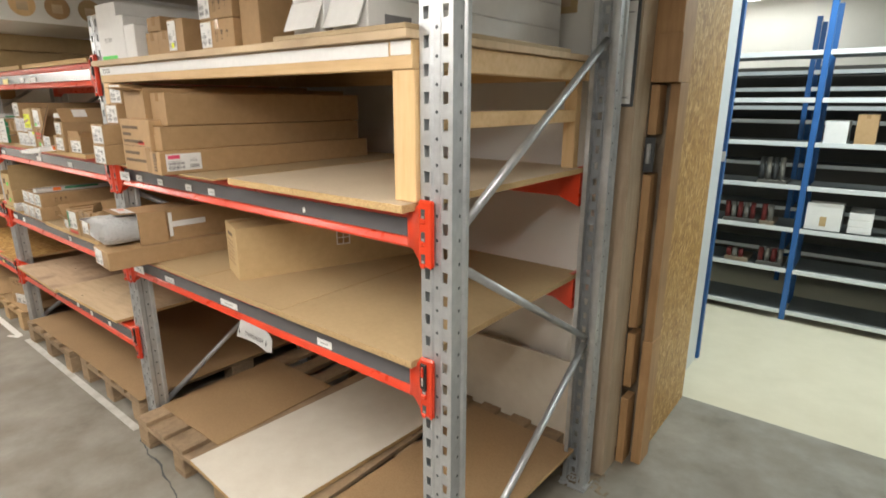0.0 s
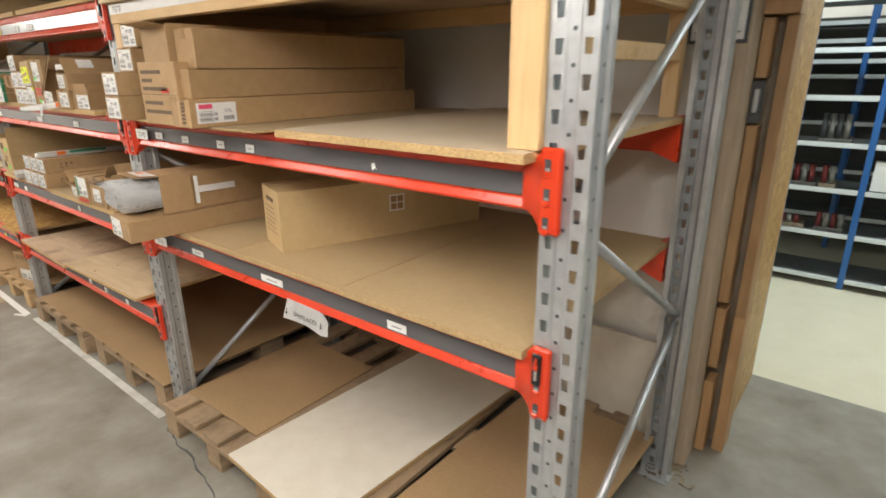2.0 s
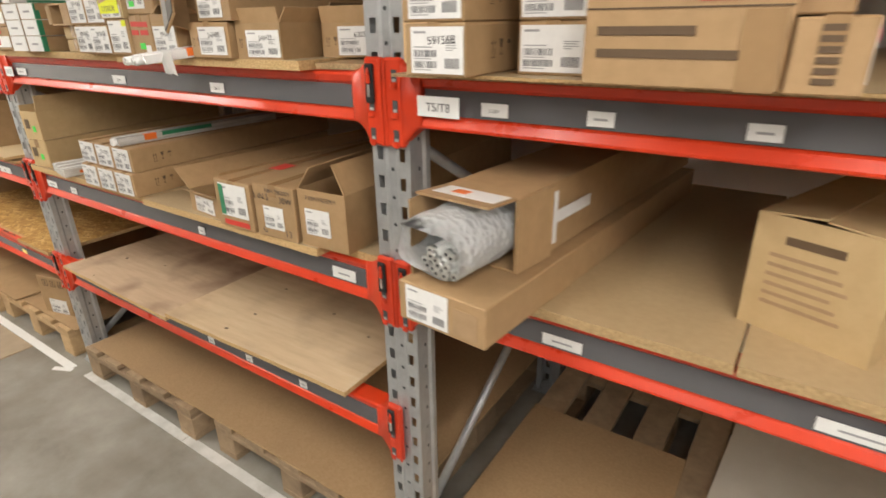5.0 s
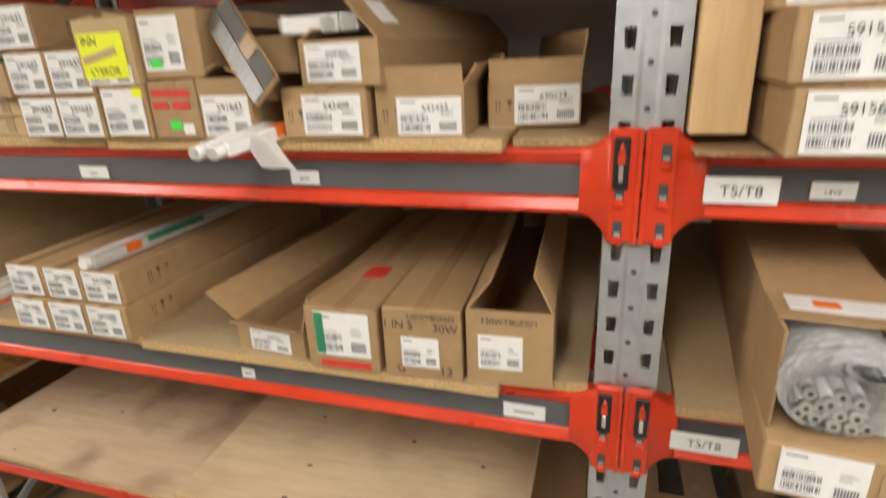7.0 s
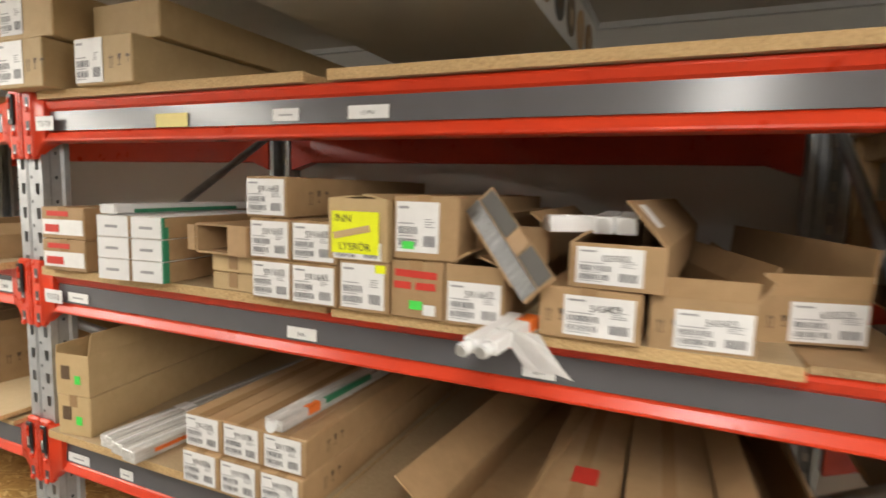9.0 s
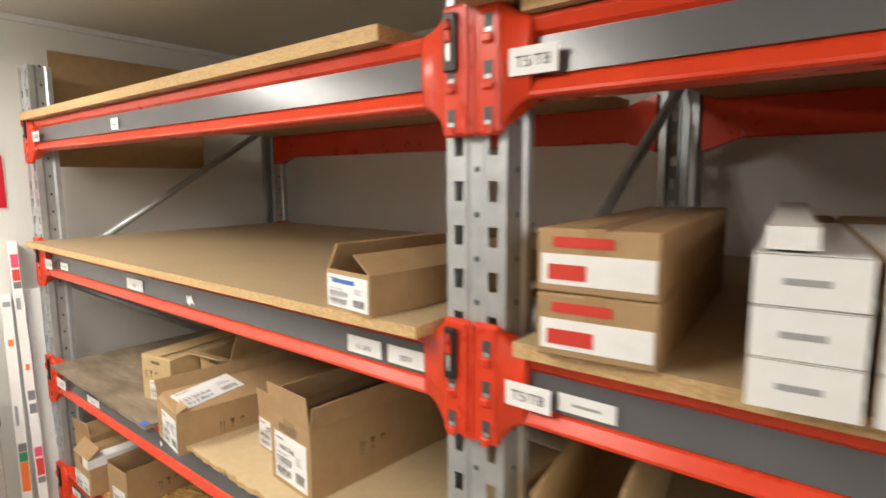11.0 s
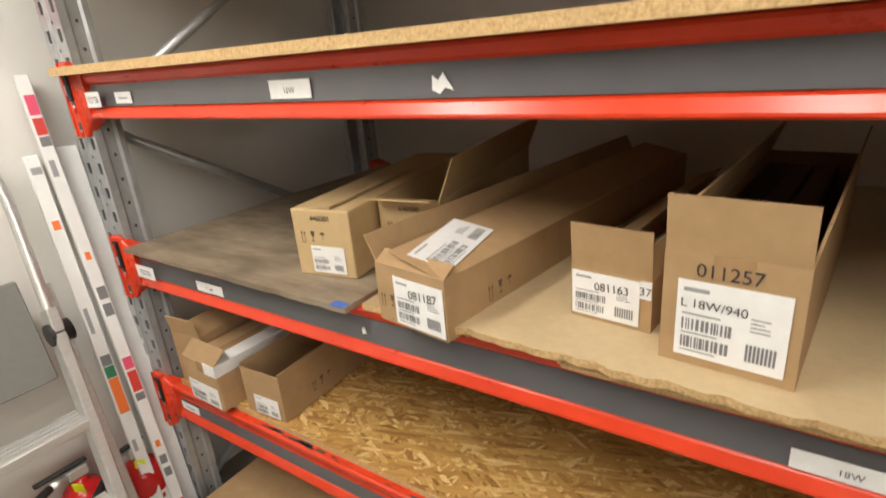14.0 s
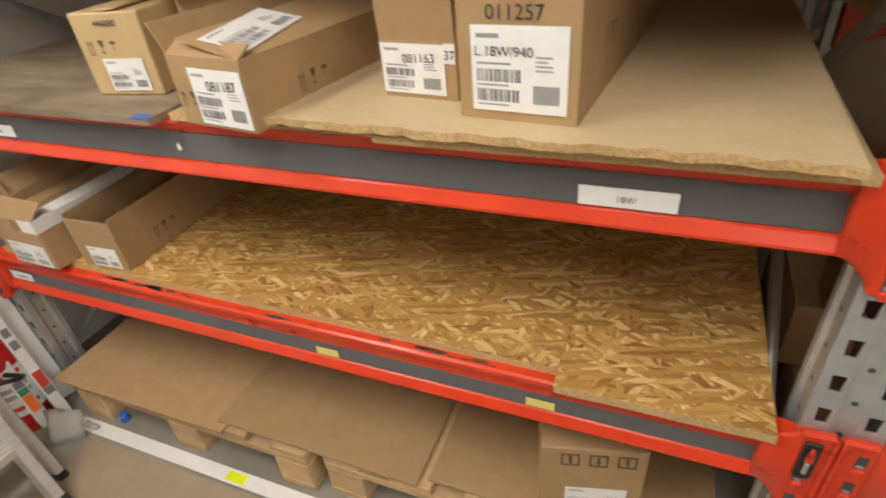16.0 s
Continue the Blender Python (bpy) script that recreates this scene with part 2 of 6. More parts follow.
M["cardlt"] = mottled("yellowish_cardboard", [(0.3, (0.47, 0.335, 0.165)), (0.7, (0.53, 0.385, 0.2))], size=30, detail=5, rough=(0.6, 0.75), bump=0.04,
                      stain=0.12, stain_size=5, stain_col=(0.36, 0.25, 0.12), vary=0.06)
M["cardfloor"] = mottled("trodden_cardboard", [(0.25, (0.3, 0.235, 0.16)), (0.75, (0.41, 0.325, 0.225))], size=9, detail=9, rough=(0.55, 0.75), bump=0.05,
                         stain=0.5, stain_size=3.5, stain_col=(0.24, 0.19, 0.13))
M["flute"] = mottled("corrugated_edge", [(0.3, (0.24, 0.145, 0.07)), (0.7, (0.5, 0.35, 0.19))], size=160, detail=2, rough=(0.8, 0.9), bump=0.4)
M["tapeb"] = plain("brown_packing_tape", (0.37, 0.235, 0.12), 0.22)
M["white"] = plain("white_paper", (0.80, 0.80, 0.785), 0.5)
M["whitebox"] = mottled("white_carton", [(0.3, (0.74, 0.74, 0.73)), (0.7, (0.8, 0.8, 0.79))], size=20, rough=(0.4, 0.55), bump=0.02)
M["ink"] = plain("black_ink", (0.03, 0.03, 0.035), 0.5)
M["barcode"] = plain("barcode_ink", (0.19, 0.19, 0.2), 0.5)
M["greyink"] = plain("grey_print", (0.33, 0.33, 0.34), 0.5)
M["brownink"] = plain("dark_print_on_card", (0.12, 0.075, 0.04), 0.6)
M["redink"] = plain("red_marker", (0.6, 0.045, 0.03), 0.5)
M["blueink"] = plain("blue_marker", (0.05, 0.14, 0.5), 0.5)
M["pinkink"] = plain("pink_print", (0.75, 0.08, 0.17), 0.5)
M["yellow"] = plain("neon_yellow_paper", (0.82, 0.88, 0.01), 0.5)
M["green"] = plain("neon_green_sticker", (0.08, 0.75, 0.1), 0.5)
M["dgreen"] = plain("green_print", (0.035, 0.24, 0.12), 0.4)
M["orange"] = plain("orange_print", (0.85, 0.19, 0.03), 0.4)
M["signred"] = plain("sign_red", (0.62, 0.012, 0.03), 0.3)
M["blue"] = plain("blue_rack_paint", (0.025, 0.12, 0.36), 0.35)
# shelf metal darkened: its grey holds the deep shadow between the shelves
M["deckshade"] = mottled("shaded_shelf_metal", [(0.3, (0.13, 0.145, 0.145)), (0.7, (0.19, 0.205, 0.205))], size=6, rough=(0.4, 0.6), bump=0.02)
M["jarred"] = plain("dark_red_lid", (0.16, 0.02, 0.02), 0.4)
M["shelfwhite"] = plain("white_shelf_metal", (0.66, 0.7, 0.72), 0.35)
M["alu"] = mottled("brushed_aluminium", [(0.3, (0.62, 0.62, 0.6)), (0.7, (0.74, 0.74, 0.72))], scale=(1, 1, 12), size=10, rough=(0.32, 0.5), bump=0.02, metal=0.7)
M["black"] = plain("black_rubber", (0.018, 0.018, 0.018), 0.45)
M["extred"] = plain("extinguisher_red", (0.5, 0.012, 0.012), 0.22)
M["silver"] = mottled("scuffed_silver_foil", [(0.3, (0.1, 0.1, 0.1)), (0.7, (0.24, 0.24, 0.235))], scale=(6, 6, 30), size=5, detail=6, rough=(0.25, 0.45), bump=0.15, metal=0.5)
M["tubewhite"] = plain("lamp_tube_glass", (0.82, 0.83, 0.82), 0.12)
M["tubecap"] = plain("tube_cap_metal", (0.72, 0.72, 0.7), 0.3, 0.8)
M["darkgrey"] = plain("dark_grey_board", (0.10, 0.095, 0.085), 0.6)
M["greytray"] = plain("grey_plastic_tread", (0.22, 0.215, 0.2), 0.6)
M["dark"] = plain("dark_steel", (0.06, 0.065, 0.07), 0.5)
M["osb"] = osb_material("osb_strands")
M["film"] = mottled("printed_film_sleeve", [(0.3, (0.36, 0.35, 0.32)), (0.55, (0.62, 0.61, 0.58)), (0.75, (0.78, 0.78, 0.76))], scale=(40, 3, 40), size=2, detail=5, rough=(0.15, 0.35), bump=0.1, vary=0.05)
M["paleyellow"] = plain("pale_yellow_label", (0.78, 0.66, 0.2), 0.5)
M["board_w"] = mottled("pale_laminate", [(0.3, (0.66, 0.61, 0.52)), (0.7, (0.73, 0.69, 0.6))], size=12, rough=(0.4, 0.55), bump=0.02, stain=0.2, stain_size=2, stain_col=(0.48, 0.42, 0.33))


def wrap_material():
    mat, nd, b = base("bubble_wrap_film", 0.3)
    b.inputs["Base Color"].default_value = (0.85, 0.87, 0.88, 1)
    b.inputs["Transmission Weight"].default_value = 0.22
    b.inputs["IOR"].default_value = 1.2
    tex = nd.new("ShaderNodeTexCoord")
    v = nd.new("ShaderNodeTexVoronoi")
    v.inputs["Scale"].default_value = 70
    bp = nd.new("ShaderNodeBump")
    bp.inputs["Strength"].default_value = 0.8
    bp.inputs["Distance"].default_value = 0.004
    links(mat, tex, "Object", v, "Vector")
    links(mat, v, "Distance", bp, "Height")
    links(mat, bp, "Normal", b, "Normal")
    return mat


M["wrap"] = wrap_material()


def glow(name, col, strength):
    mat, nd, b = base(name, 0.4)
    b.inputs["Base Color"].default_value = (0.8, 0.8, 0.8, 1)
    b.inputs["Emission Color"].default_value = (*col, 1)
    b.inputs["Emission Strength"].default_value = strength
    return mat


M["glow"] = glow("lit_diffuser", (1.0, 0.95, 0.87), 12.0)

# ---------------------------------------------------------------- mesh helpers


def mesh_ob(name, bm, mats, parent=None, label="", at=None):
    me = bpy.data.meshes.new(name)
    bm.normal_update()
    bm.to_mesh(me)
    bm.free()
    for m in mats if isinstance(mats, (list, tuple)) else [mats]:
        me.materials.append(m)
    ob = new(name, me)
    if at is not None:
        ob.matrix_world = at
    if parent is not None:
        ob.parent = parent
    if label:
        ob["label"] = label
    return ob


def part(name, bm, material, parent, label="", at=None):
    """One mesh under a thing, in its parent's own space."""
    return mesh_ob(name, bm, material, parent, label, at)


def thing(name, label, category, at=None, group="", kind=""):
    ob = new(name)
    ob.empty_display_size = 0.05
    if at is not None:
        ob.matrix_world = at
    return tagged(ob, label, category, group, kind)


def add_box(bm, x0, x1, y0, y1, z0, z1, mi=0, bevel=0.0, m=None):
    vs = [bm.verts.new(Vector((x, y, z)) if m is None else m @ Vector((x, y, z))) for x in (x0, x1) for y in (y0, y1) for z in (z0, z1)]
    fs = [bm.faces.new([vs[i] for i in f]) for f in ((0, 1, 3, 2), (4, 6, 7, 5), (0, 4, 5, 1), (2, 3, 7, 6), (0, 2, 6, 4), (1, 5, 7, 3))]
    for f in fs:
        f.material_index = mi
    if bevel:
        es = {e for f in fs for e in f.edges}
        bmesh.ops.bevel(bm, geom=list(es), offset=bevel, segments=1, affect="EDGES")
    return fs


def box_bm(x0, x1, y0, y1, z0, z1, bevel=0.0, mi=0):
    bm = bmesh.new()
    add_box(bm, x0, x1, y0, y1, z0, z1, mi, bevel)
    return bm


def rod(bm, a, b, r, n=12, mi=0, caps=True, r2=None):
    a, b = Vector(a), Vector(b)
    q = (b - a).to_track_quat("Z", "Y").to_matrix()
    rings = []
    for p, rr in ((a, r), (b, r if r2 is None else r2)):
        rings.append([bm.verts.new(p + q @ Vector((rr * math.cos(2 * math.pi * k / n), rr * math.sin(2 * math.pi * k / n), 0))) for k in range(n)])
    for k in range(n):
        f = bm.faces.new((rings[0][k], rings[0][(k + 1) % n], rings[1][(k + 1) % n], rings[1][k]))
        f.smooth, f.material_index = True, mi
    if caps:
        for ring, rev in ((rings[0], True), (rings[1], False)):
            f = bm.faces.new(ring[::-1] if rev else ring)
            f.material_index = mi
    return rings


def rod_bm(a, b, r, n=12):
    bm = bmesh.new()
    rod(bm, a, b, r, n)
    return bm


def tube_path(pts, r, n=10):
    """A bent pipe through the points."""
    bm = bmesh.new()
    pts = [Vector(p) for p in pts]
    rings = []
    for i, p in enumerate(pts):
        d = (pts[min(i + 1, len(pts) - 1)] - pts[max(i - 1, 0)]).normalized()
        q = d.to_track_quat("Z", "Y").to_matrix()
        rings.append([bm.verts.new(p + q @ Vector((r * math.cos(2 * math.pi * k / n), r * math.sin(2 * math.pi * k / n), 0))) for k in range(n)])
    for a, b in zip(rings, rings[1:]):
        off = min(range(n), key=lambda s: sum((a[k].co - b[(k + s) % n].co).length for k in range(n)))
        for k in range(n):
            f = bm.faces.new((a[k], a[(k + 1) % n], b[(k + 1 + off) % n], b[(k + off) % n]))
            f.smooth = True
    bm.faces.new(rings[0][::-1])
    bm.faces.new(rings[-1])
    bmesh.ops.recalc_face_normals(bm, faces=bm.faces)
    return bm


def text_bm(body, height, bold=0.0):
    """Flat letters of the built-in font, their base at the origin, in the plane x, z facing -y."""
    cu = bpy.data.curves.new("letters", "FONT")
    cu.body, cu.size, cu.offset = body, height * 1.38, bold
    ob = bpy.data.objects.new("letters", cu)
    scene.collection.objects.link(ob)
    dg = bpy.context.evaluated_depsgraph_get()
    me = bpy.data.meshes.new_from_object(ob.evaluated_get(dg))
    bpy.data.objects.remove(ob)
    bpy.data.curves.remove(cu)
    bm = bmesh.new()
    bm.from_mesh(me)
    bpy.data.meshes.remove(me)
    bm.transform(Matrix.Rotation(radians(90), 4, "X"))
    return bm



# ==== structure ====
# ---------------------------------------------------------------- room
BACK = 1.14      # back wall
LEFT = -5.86     # side wall with the sign
TOP = 2.2        # ceiling over the racks


def setting(name, bm, mats, label, category):
    ob = mesh_ob(name, bm, mats)
    return tagged(ob, label, category, kind="structure")


floor = setting("floor", box_bm(LEFT, 5.0, -4.4, 2.06, -0.1, 0.0), M["concrete"], "worn grey concrete warehouse floor with stains", "floor")
setting("floor_storeroom", box_bm(-1.5, 5.0, 2.06, 7.4, -0.1, -0.003), M["cream"], "cream painted floor of the storeroom", "floor")
setting("wall_back", box_bm(LEFT - 0.1, 0.0, BACK, BACK + 0.12, 0.0, TOP), M["wall"], "white painted wall behind the racks", "wall")
setting("wall_left", box_bm(LEFT - 0.12, LEFT, -4.4, BACK, 0.0, TOP), M["wall"], "white painted side wall with small marks", "wall")
# unseen closing wall, made dark so less light bounces into the racks
setting("wall_front", box_bm(LEFT - 0.12, 5.1, -4.5, -4.4, 0.0, 2.9), M["plydark"], "unseen wall closing the aisle, dark brown to cut bounced light", "wall")
setting("wall_right", box_bm(5.0, 5.1, -4.4, 7.4, 0.0, 2.9), M["wall"], "white painted far wall", "wall")
setting("wall_storeroom_back", box_bm(-1.6, 5.1, 7.4, 7.5, 0.0, 2.9), M["wall"], "white painted wall of the storeroom", "wall")
setting("wall_storeroom_left", box_bm(-1.6, -1.5, 2.06, 7.4, 0.0, 2.9), M["wall"], "white painted wall of the storeroom", "wall")
setting("wall_opening_side", box_bm(1.75, 5.0, BACK, 2.06, 0.0, 2.9), M["wall"], "white painted wall beside the opening", "wall")
setting("wall_opening_core", box_bm(-1.5, 0.04, BACK + 0.12, 2.06, 0.0, 2.9), M["wall"], "white painted thick wall beside the opening", "wall")
setting("ceiling", box_bm(LEFT - 0.12, 0.9, -4.4, BACK + 0.12, TOP, TOP + 0.1), M["ceiling"], "low beige board ceiling over the racks", "ceiling")
setting("ceiling_aisle", box_bm(0.9, 5.0, -4.4, 2.06, 2.45, 2.55), M["ceiling"], "beige board ceiling by the opening", "ceiling")
setting("ceiling_step", box_bm(0.86, 0.9, -4.4, BACK, TOP + 0.1, 2.55), M["wall"], "white step in the ceiling", "wall")
setting("ceiling_storeroom", box_bm(-1.6, 5.1, 2.06, 7.5, 2.9, 3.0), M["ceiling"], "white storeroom ceiling", "ceiling")
setting("wall_lintel", box_bm(-1.5, 5.0, 1.9, 2.06, 2.45, 2.9), M["wall"], "white wall over the opening", "wall")

# dropped ceiling beam with round pictures along its side
soffit = setting("ceiling_beam", box_bm(-3.16, -2.58, -4.4, BACK, 2.025, TOP), M["wall"], "boxed-in white ceiling beam with round pictures", "beam")
bm = box_bm(LEFT, -3.16, BACK - 0.02, BACK, TOP - 0.02, TOP)
add_box(bm, -2.58, 0.86, BACK - 0.02, BACK, TOP - 0.02, TOP)
add_box(bm, LEFT, LEFT + 0.02, -4.4, BACK - 0.02, TOP - 0.02, TOP)
add_box(bm, -2.58, -2.565, -4.4, BACK - 0.02, TOP - 0.015, TOP)
setting("trim", bm, M["whitebox"], "white cove trim under the ceiling", "trim")

# ---------------------------------------------------------------- pallet rack
BAYS = (0.0, -1.9, -3.8, -5.7)
CONN = {0: 0.57, 1: 0.984, 2: 1.413, 3: 1.843}     # tops of the beam connectors
BEAM = {k: v - 0.031 for k, v in CONN.items()}       # tops of the beams
PITCH = 0.0625
HEIGHT = 2.0


def upright_bm():
    """A perforated steel post: front face at y 0, folded sides and back lips, open behind."""
    bm = bmesh.new()
    w, d, th = 0.05, 0.07, 0.0
    cells = int(HEIGHT / PITCH)
    hx = 0.029

    def quad(*co):
        bm.faces.new([bm.verts.new(c) for c in co])

    for k in range(cells):
        z0, z1 = k * PITCH, (k + 1) * PITCH
        zc = (z0 + z1) / 2
        zb, zt = zc - 0.014, zc + 0.014
        # front face split round two tapered slots; the middle runs in a shallow groove
        for s in (-1, 1):
            inn, out = hx - 0.0085, hx + 0.0085
            ti, to = inn + 0.0015, out - 0.0015
            def X(v):
                return s * v
            def f(*co):
                co = [(X(a), 0.0 if abs(a) > 0.012 else 0.004, b) for a, b in co]
                quad(*(co if s > 0 else co[::-1]))
            f((0.016, z0), (w, z0), (w, zb), (0.016, zb))
            f((0.016, zt), (w, zt), (w, z1), (0.016, z1))
            f((0.016, zb), (ti, zb), (inn, zt), (0.016, zt))
            f((to, zb), (w, zb), (w, zt), (out, zt))
            f((0.010, z0), (0.016, z0), (0.016, z1), (0.010, z1))
            # slot walls
            ring = [(ti, zb), (to, zb), (out, zt), (inn, zt)]
            for (a, b), (c, e) in zip(ring, ring[1:] + ring[:1]):
                co = [(X(a), 0.0, b), (X(c), 0.0, e), (X(c), 0.003, e), (X(a), 0.003, b)]
                quad(*(co if s < 0 else co[::-1]))
        quad((-0.010, 0.004, z0), (0.010, 0.004, z0), (0.010, 0.004, z1), (-0.010, 0.004, z1))
    z1 = cells * PITCH
    for s in (-1, 1):
        pts = [(s * w, 0.0), (s * w, 0.018), (s * (w - 0.006), 0.026), (s * (w - 0.006), 0.05), (s * w, 0.056), (s * w, d), (s * (w - 0.018), d)]
        for (a, b), (c, e) in zip(pts, pts[1:]):
            co = [(a, b, 0), (c, e, 0), (c, e, z1), (a, b, z1)]
            quad(*(co if s > 0 else co[::-1]))
    # small round bolt holes down the sides and the middle, as dark recessed discs
    bmesh.ops.remove_doubles(bm, verts=bm.verts, dist=0.0002)
    return bm


def hole_bm():
    """Small dark punched holes: middle of the face and both sides."""
    bm = bmesh.new()
    for k in range(int(HEIGHT / PITCH)):
        z = (k + 0.98) * PITCH
        if z < HEIGHT - 0.02:
            vs = [bm.verts.new((0.0045 * math.cos(a), 0.0034, z + 0.0045 * math.sin(a))) for a in [2 * math.pi * i / 10 for i in range(10)]]
            bm.faces.new(vs)
        for s in (-1, 1):
            vs = [bm.verts.new((s * 0.0446, 0.038 + 0.004 * math.cos(a), z + 0.005 * math.sin(a))) for a in [2 * math.pi * i / 8 for i in range(8)]]
            bm.faces.new(vs)
    return bm


rack = thing("pallet_rack", "galvanised steel pallet rack with orange-red beams along the wall", "rack", pose(0, 0, 0))
first = part("upright", upright_bm(), M["zinc"], rack, "perforated galvanised post")
holes = tagged(part("hole_row", hole_bm(), M["dark"], first), kind="stuff")
for ux in BAYS:
    for front in (True, False):
        if ux == 0.0 and front:
            continue
        o = new("upright", first.data)
        o.parent = rack
        o.matrix_basis = pose(ux, 0, 0) if front else pose(ux, 1.02, 0, 0, 0, 180)
        h = tagged(new("hole_row", holes.data), kind="stuff")
        h.parent = o
    for y0, y1, z0, z1 in ((0.055, 0.965, 0.11, 0.68), (0.965, 0.055, 0.71, 1.245), (0.055, 0.965, 1.295, 1.86)):
        part("brace", rod_bm((ux, y0, z0), (ux, y1, z1), 0.0135, 12), M["zinc"], rack)
    for y0 in (-0.015, 0.935):
        bm = box_bm(ux - 0.06, ux + 0.06, y0, y0 + 0.1, 0.0, 0.006)
        rod(bm, (ux - 0.052, y0 + 0.015, 0.006), (ux - 0.052, y0 + 0.015, 0.02), 0.007, 6)
        rod(bm, (ux + 0.052, y0 + 0.015, 0.006), (ux + 0.052, y0 + 0.015, 0.02), 0.007, 6)
        part("foot_plate", bm, M["zinc"], rack)

PROFILE = [(0.05, 0.0), (0.002, 0.0), (-0.003, -0.003), (-0.004, -0.008), (0.001, -0.021), (0.007, -0.026), (0.007, -0.074), (0.001, -0.079), (-0.007, -0.094),
           (-0.007, -0.098), (-0.003, -0.101), (0.05, -0.101)]


def beam_bm(x0, x1):
    """A step beam from post centre to post centre, with flared hook connectors at both ends. z 0 is the beam's top."""
    bm = bmesh.new()
    a, b = x0 + 0.08, x1 - 0.08
    cuts = [a + (b - a) * k / 8 for k in range(9)]
    rows = [[bm.verts.new((x, y - 0.002, z)) for y, z in PROFILE] for x in cuts]
    n = len(PROFILE)
    for r0, r1 in zip(rows, rows[1:]):
        for k in range(n):
            bm.faces.new((r0[k], r1[k], r1[(k + 1) % n], r0[(k + 1) % n]))
    for x, s in ((a, 1), (b, -1)):
        e = x - s * 0.036        # flare out to the connector plate
        top, bot = 0.026, -0.14
        rr = []
        for k in range(8):
            f = k / 7
            c = f ** 1.9
            zt, zb = 0.001 + (top - 0.001) * c, -0.102 + (bot + 0.102) * c
            yf = -0.009 - 0.004 * c
            xx = x + s * 0.008 - s * 0.044 * f
            rr.append([bm.verts.new((xx, y, z)) for y, z in ((yf + 0.006, zt), (yf, zt - 0.006), (yf, zb + 0.006), (yf + 0.006, zb), (0.03 * (1 - c) + 0.002, zb), (0.03 * (1 - c) + 0.002, zt))])
        for r0, r1 in zip(rr, rr[1:]):
            for k in range(6):
                q = (r0[k], r0[(k + 1) % 6], r1[(k + 1) % 6], r1[k])
                bm.faces.new(q if s > 0 else q[::-1]).smooth = k in (0, 1, 2)
        bm.faces.new(rr[0] if s > 0 else rr[0][::-1])
        p0, p1 = sorted((e + s * 0.004, x - s * 0.0785))
        add_box(bm, p0, p1, -0.0155, 0.0, bot - 0.004, top + 0.004, 0, 0.005)
        # rolled outer edge, and three slots with hooks
        q0, q1 = sorted((x - s * 0.0788, x - s * 0.071))
        add_box(bm, q0, q1, -0.0185, -0.015, bot - 0.003, top + 0.003, 0, 0.0015)
        hx = x - s * 0.05
        for hz in (0.012, -0.046, -0.104):
            add_box(bm, hx - 0.0065, hx + 0.0065, -0.0163, -0.0154, hz - 0.028, hz - 0.004, 1)
            add_box(bm, hx - 0.0045, hx + 0.0045, -0.0168, -0.016, hz - 0.027, hz - 0.021, 2)
            add_box(bm, hx - 0.008, hx + 0.008, -0.0215, -0.015, hz - 0.041, hz - 0.027, 0, 0.003)
    bmesh.ops.recalc_face_normals(bm, faces=bm.faces)
    return bm


def back_beam_bm(x0, x1):
    bm = box_bm(x0 + 0.07, x1 - 0.07, 0.962, 1.005, -0.1, 0.0, 0.004)
    for x, s in ((x0 + 0.06, 1), (x1 - 0.06, -1)):
        near = [(0.962, 0.0), (0.962, -0.1), (1.005, -0.1), (1.005, 0.0)]
        far = [(0.95, 0.026), (0.95, -0.13), (1.01, -0.13), (1.01, 0.026)]
        rr = [[bm.verts.new((xx, y, z)) for y, z in prof] for xx, prof in ((x + s * 0.09, near), (x, far))]
        for k in range(4):
            q = (rr[0][k], rr[0][(k + 1) % 4], rr[1][(k + 1) % 4], rr[1][k])
            bm.faces.new(q if s > 0 else q[::-1])
        bm.faces.new(rr[1][::-1] if s > 0 else rr[1])
    bmesh.ops.recalc_face_normals(bm, faces=bm.faces)
    return bm


def strip_bm(x0, x1, top=-0.0265):
    """The plastic label strip, leaning back slightly in its groove."""
    bm = box_bm(x0, x1, -0.003, 0.0, -0.0735, top)
    for v in bm.verts:
        v.co.y += 0.0074 if v.co.z > -0.05 else 0.0032
    return bm


FRONT = {}
for bay, levels in ((0, (1, 2)), (1, (0, 1, 2, 3)), (2, (0, 1, 2, 3))):
    x1, x0 = BAYS[bay], BAYS[bay + 1]
    for lev in levels:
        o = part("beam", beam_bm(x0, x1), [M["red"], M["dark"], M["zinc"]], rack, "orange-red steel beam", pose(0, 0, BEAM[lev]))
        FRONT[bay, lev] = o
        part("label_strip", strip_bm(x0 + 0.088, x1 - 0.088, -0.043 if (bay, lev) == (2, 0) else -0.0265), M["strip"], o, "dark grey label strip")
        for lx, fitted in ((x0 + 0.03, bay == 2 or lev == 1), (x1 - 0.03, (bay, lev) != (0, 2))):
            if fitted:
                lock = part("safety_lock", box_bm(lx - 0.011, lx + 0.011, -0.0225, -0.0165, -0.058, 0.018, 0.002), M["lock"], o, "black safety lock")
                bm = box_bm(lx - 0.0055, lx + 0.0055, -0.027, -0.0226, -0.02, -0.004, 0.002)
                rod(bm, (lx, -0.0245, -0.004), (lx, -0.0245, 0.01), 0.0052, 10, 0, True, 0.0015)
                part("release_tab", bm, M["red"], lock, "red release tab")
                part("pin", box_bm(lx - 0.0032, lx + 0.0032, -0.0255, -0.0226, -0.046, -0.0215, 0.0015), M["tubecap"], lock, "bright steel pin")
        part("beam", back_beam_bm(x0, x1), M["red"], rack, "orange-red steel beam", pose(0, 0, BEAM[lev]))

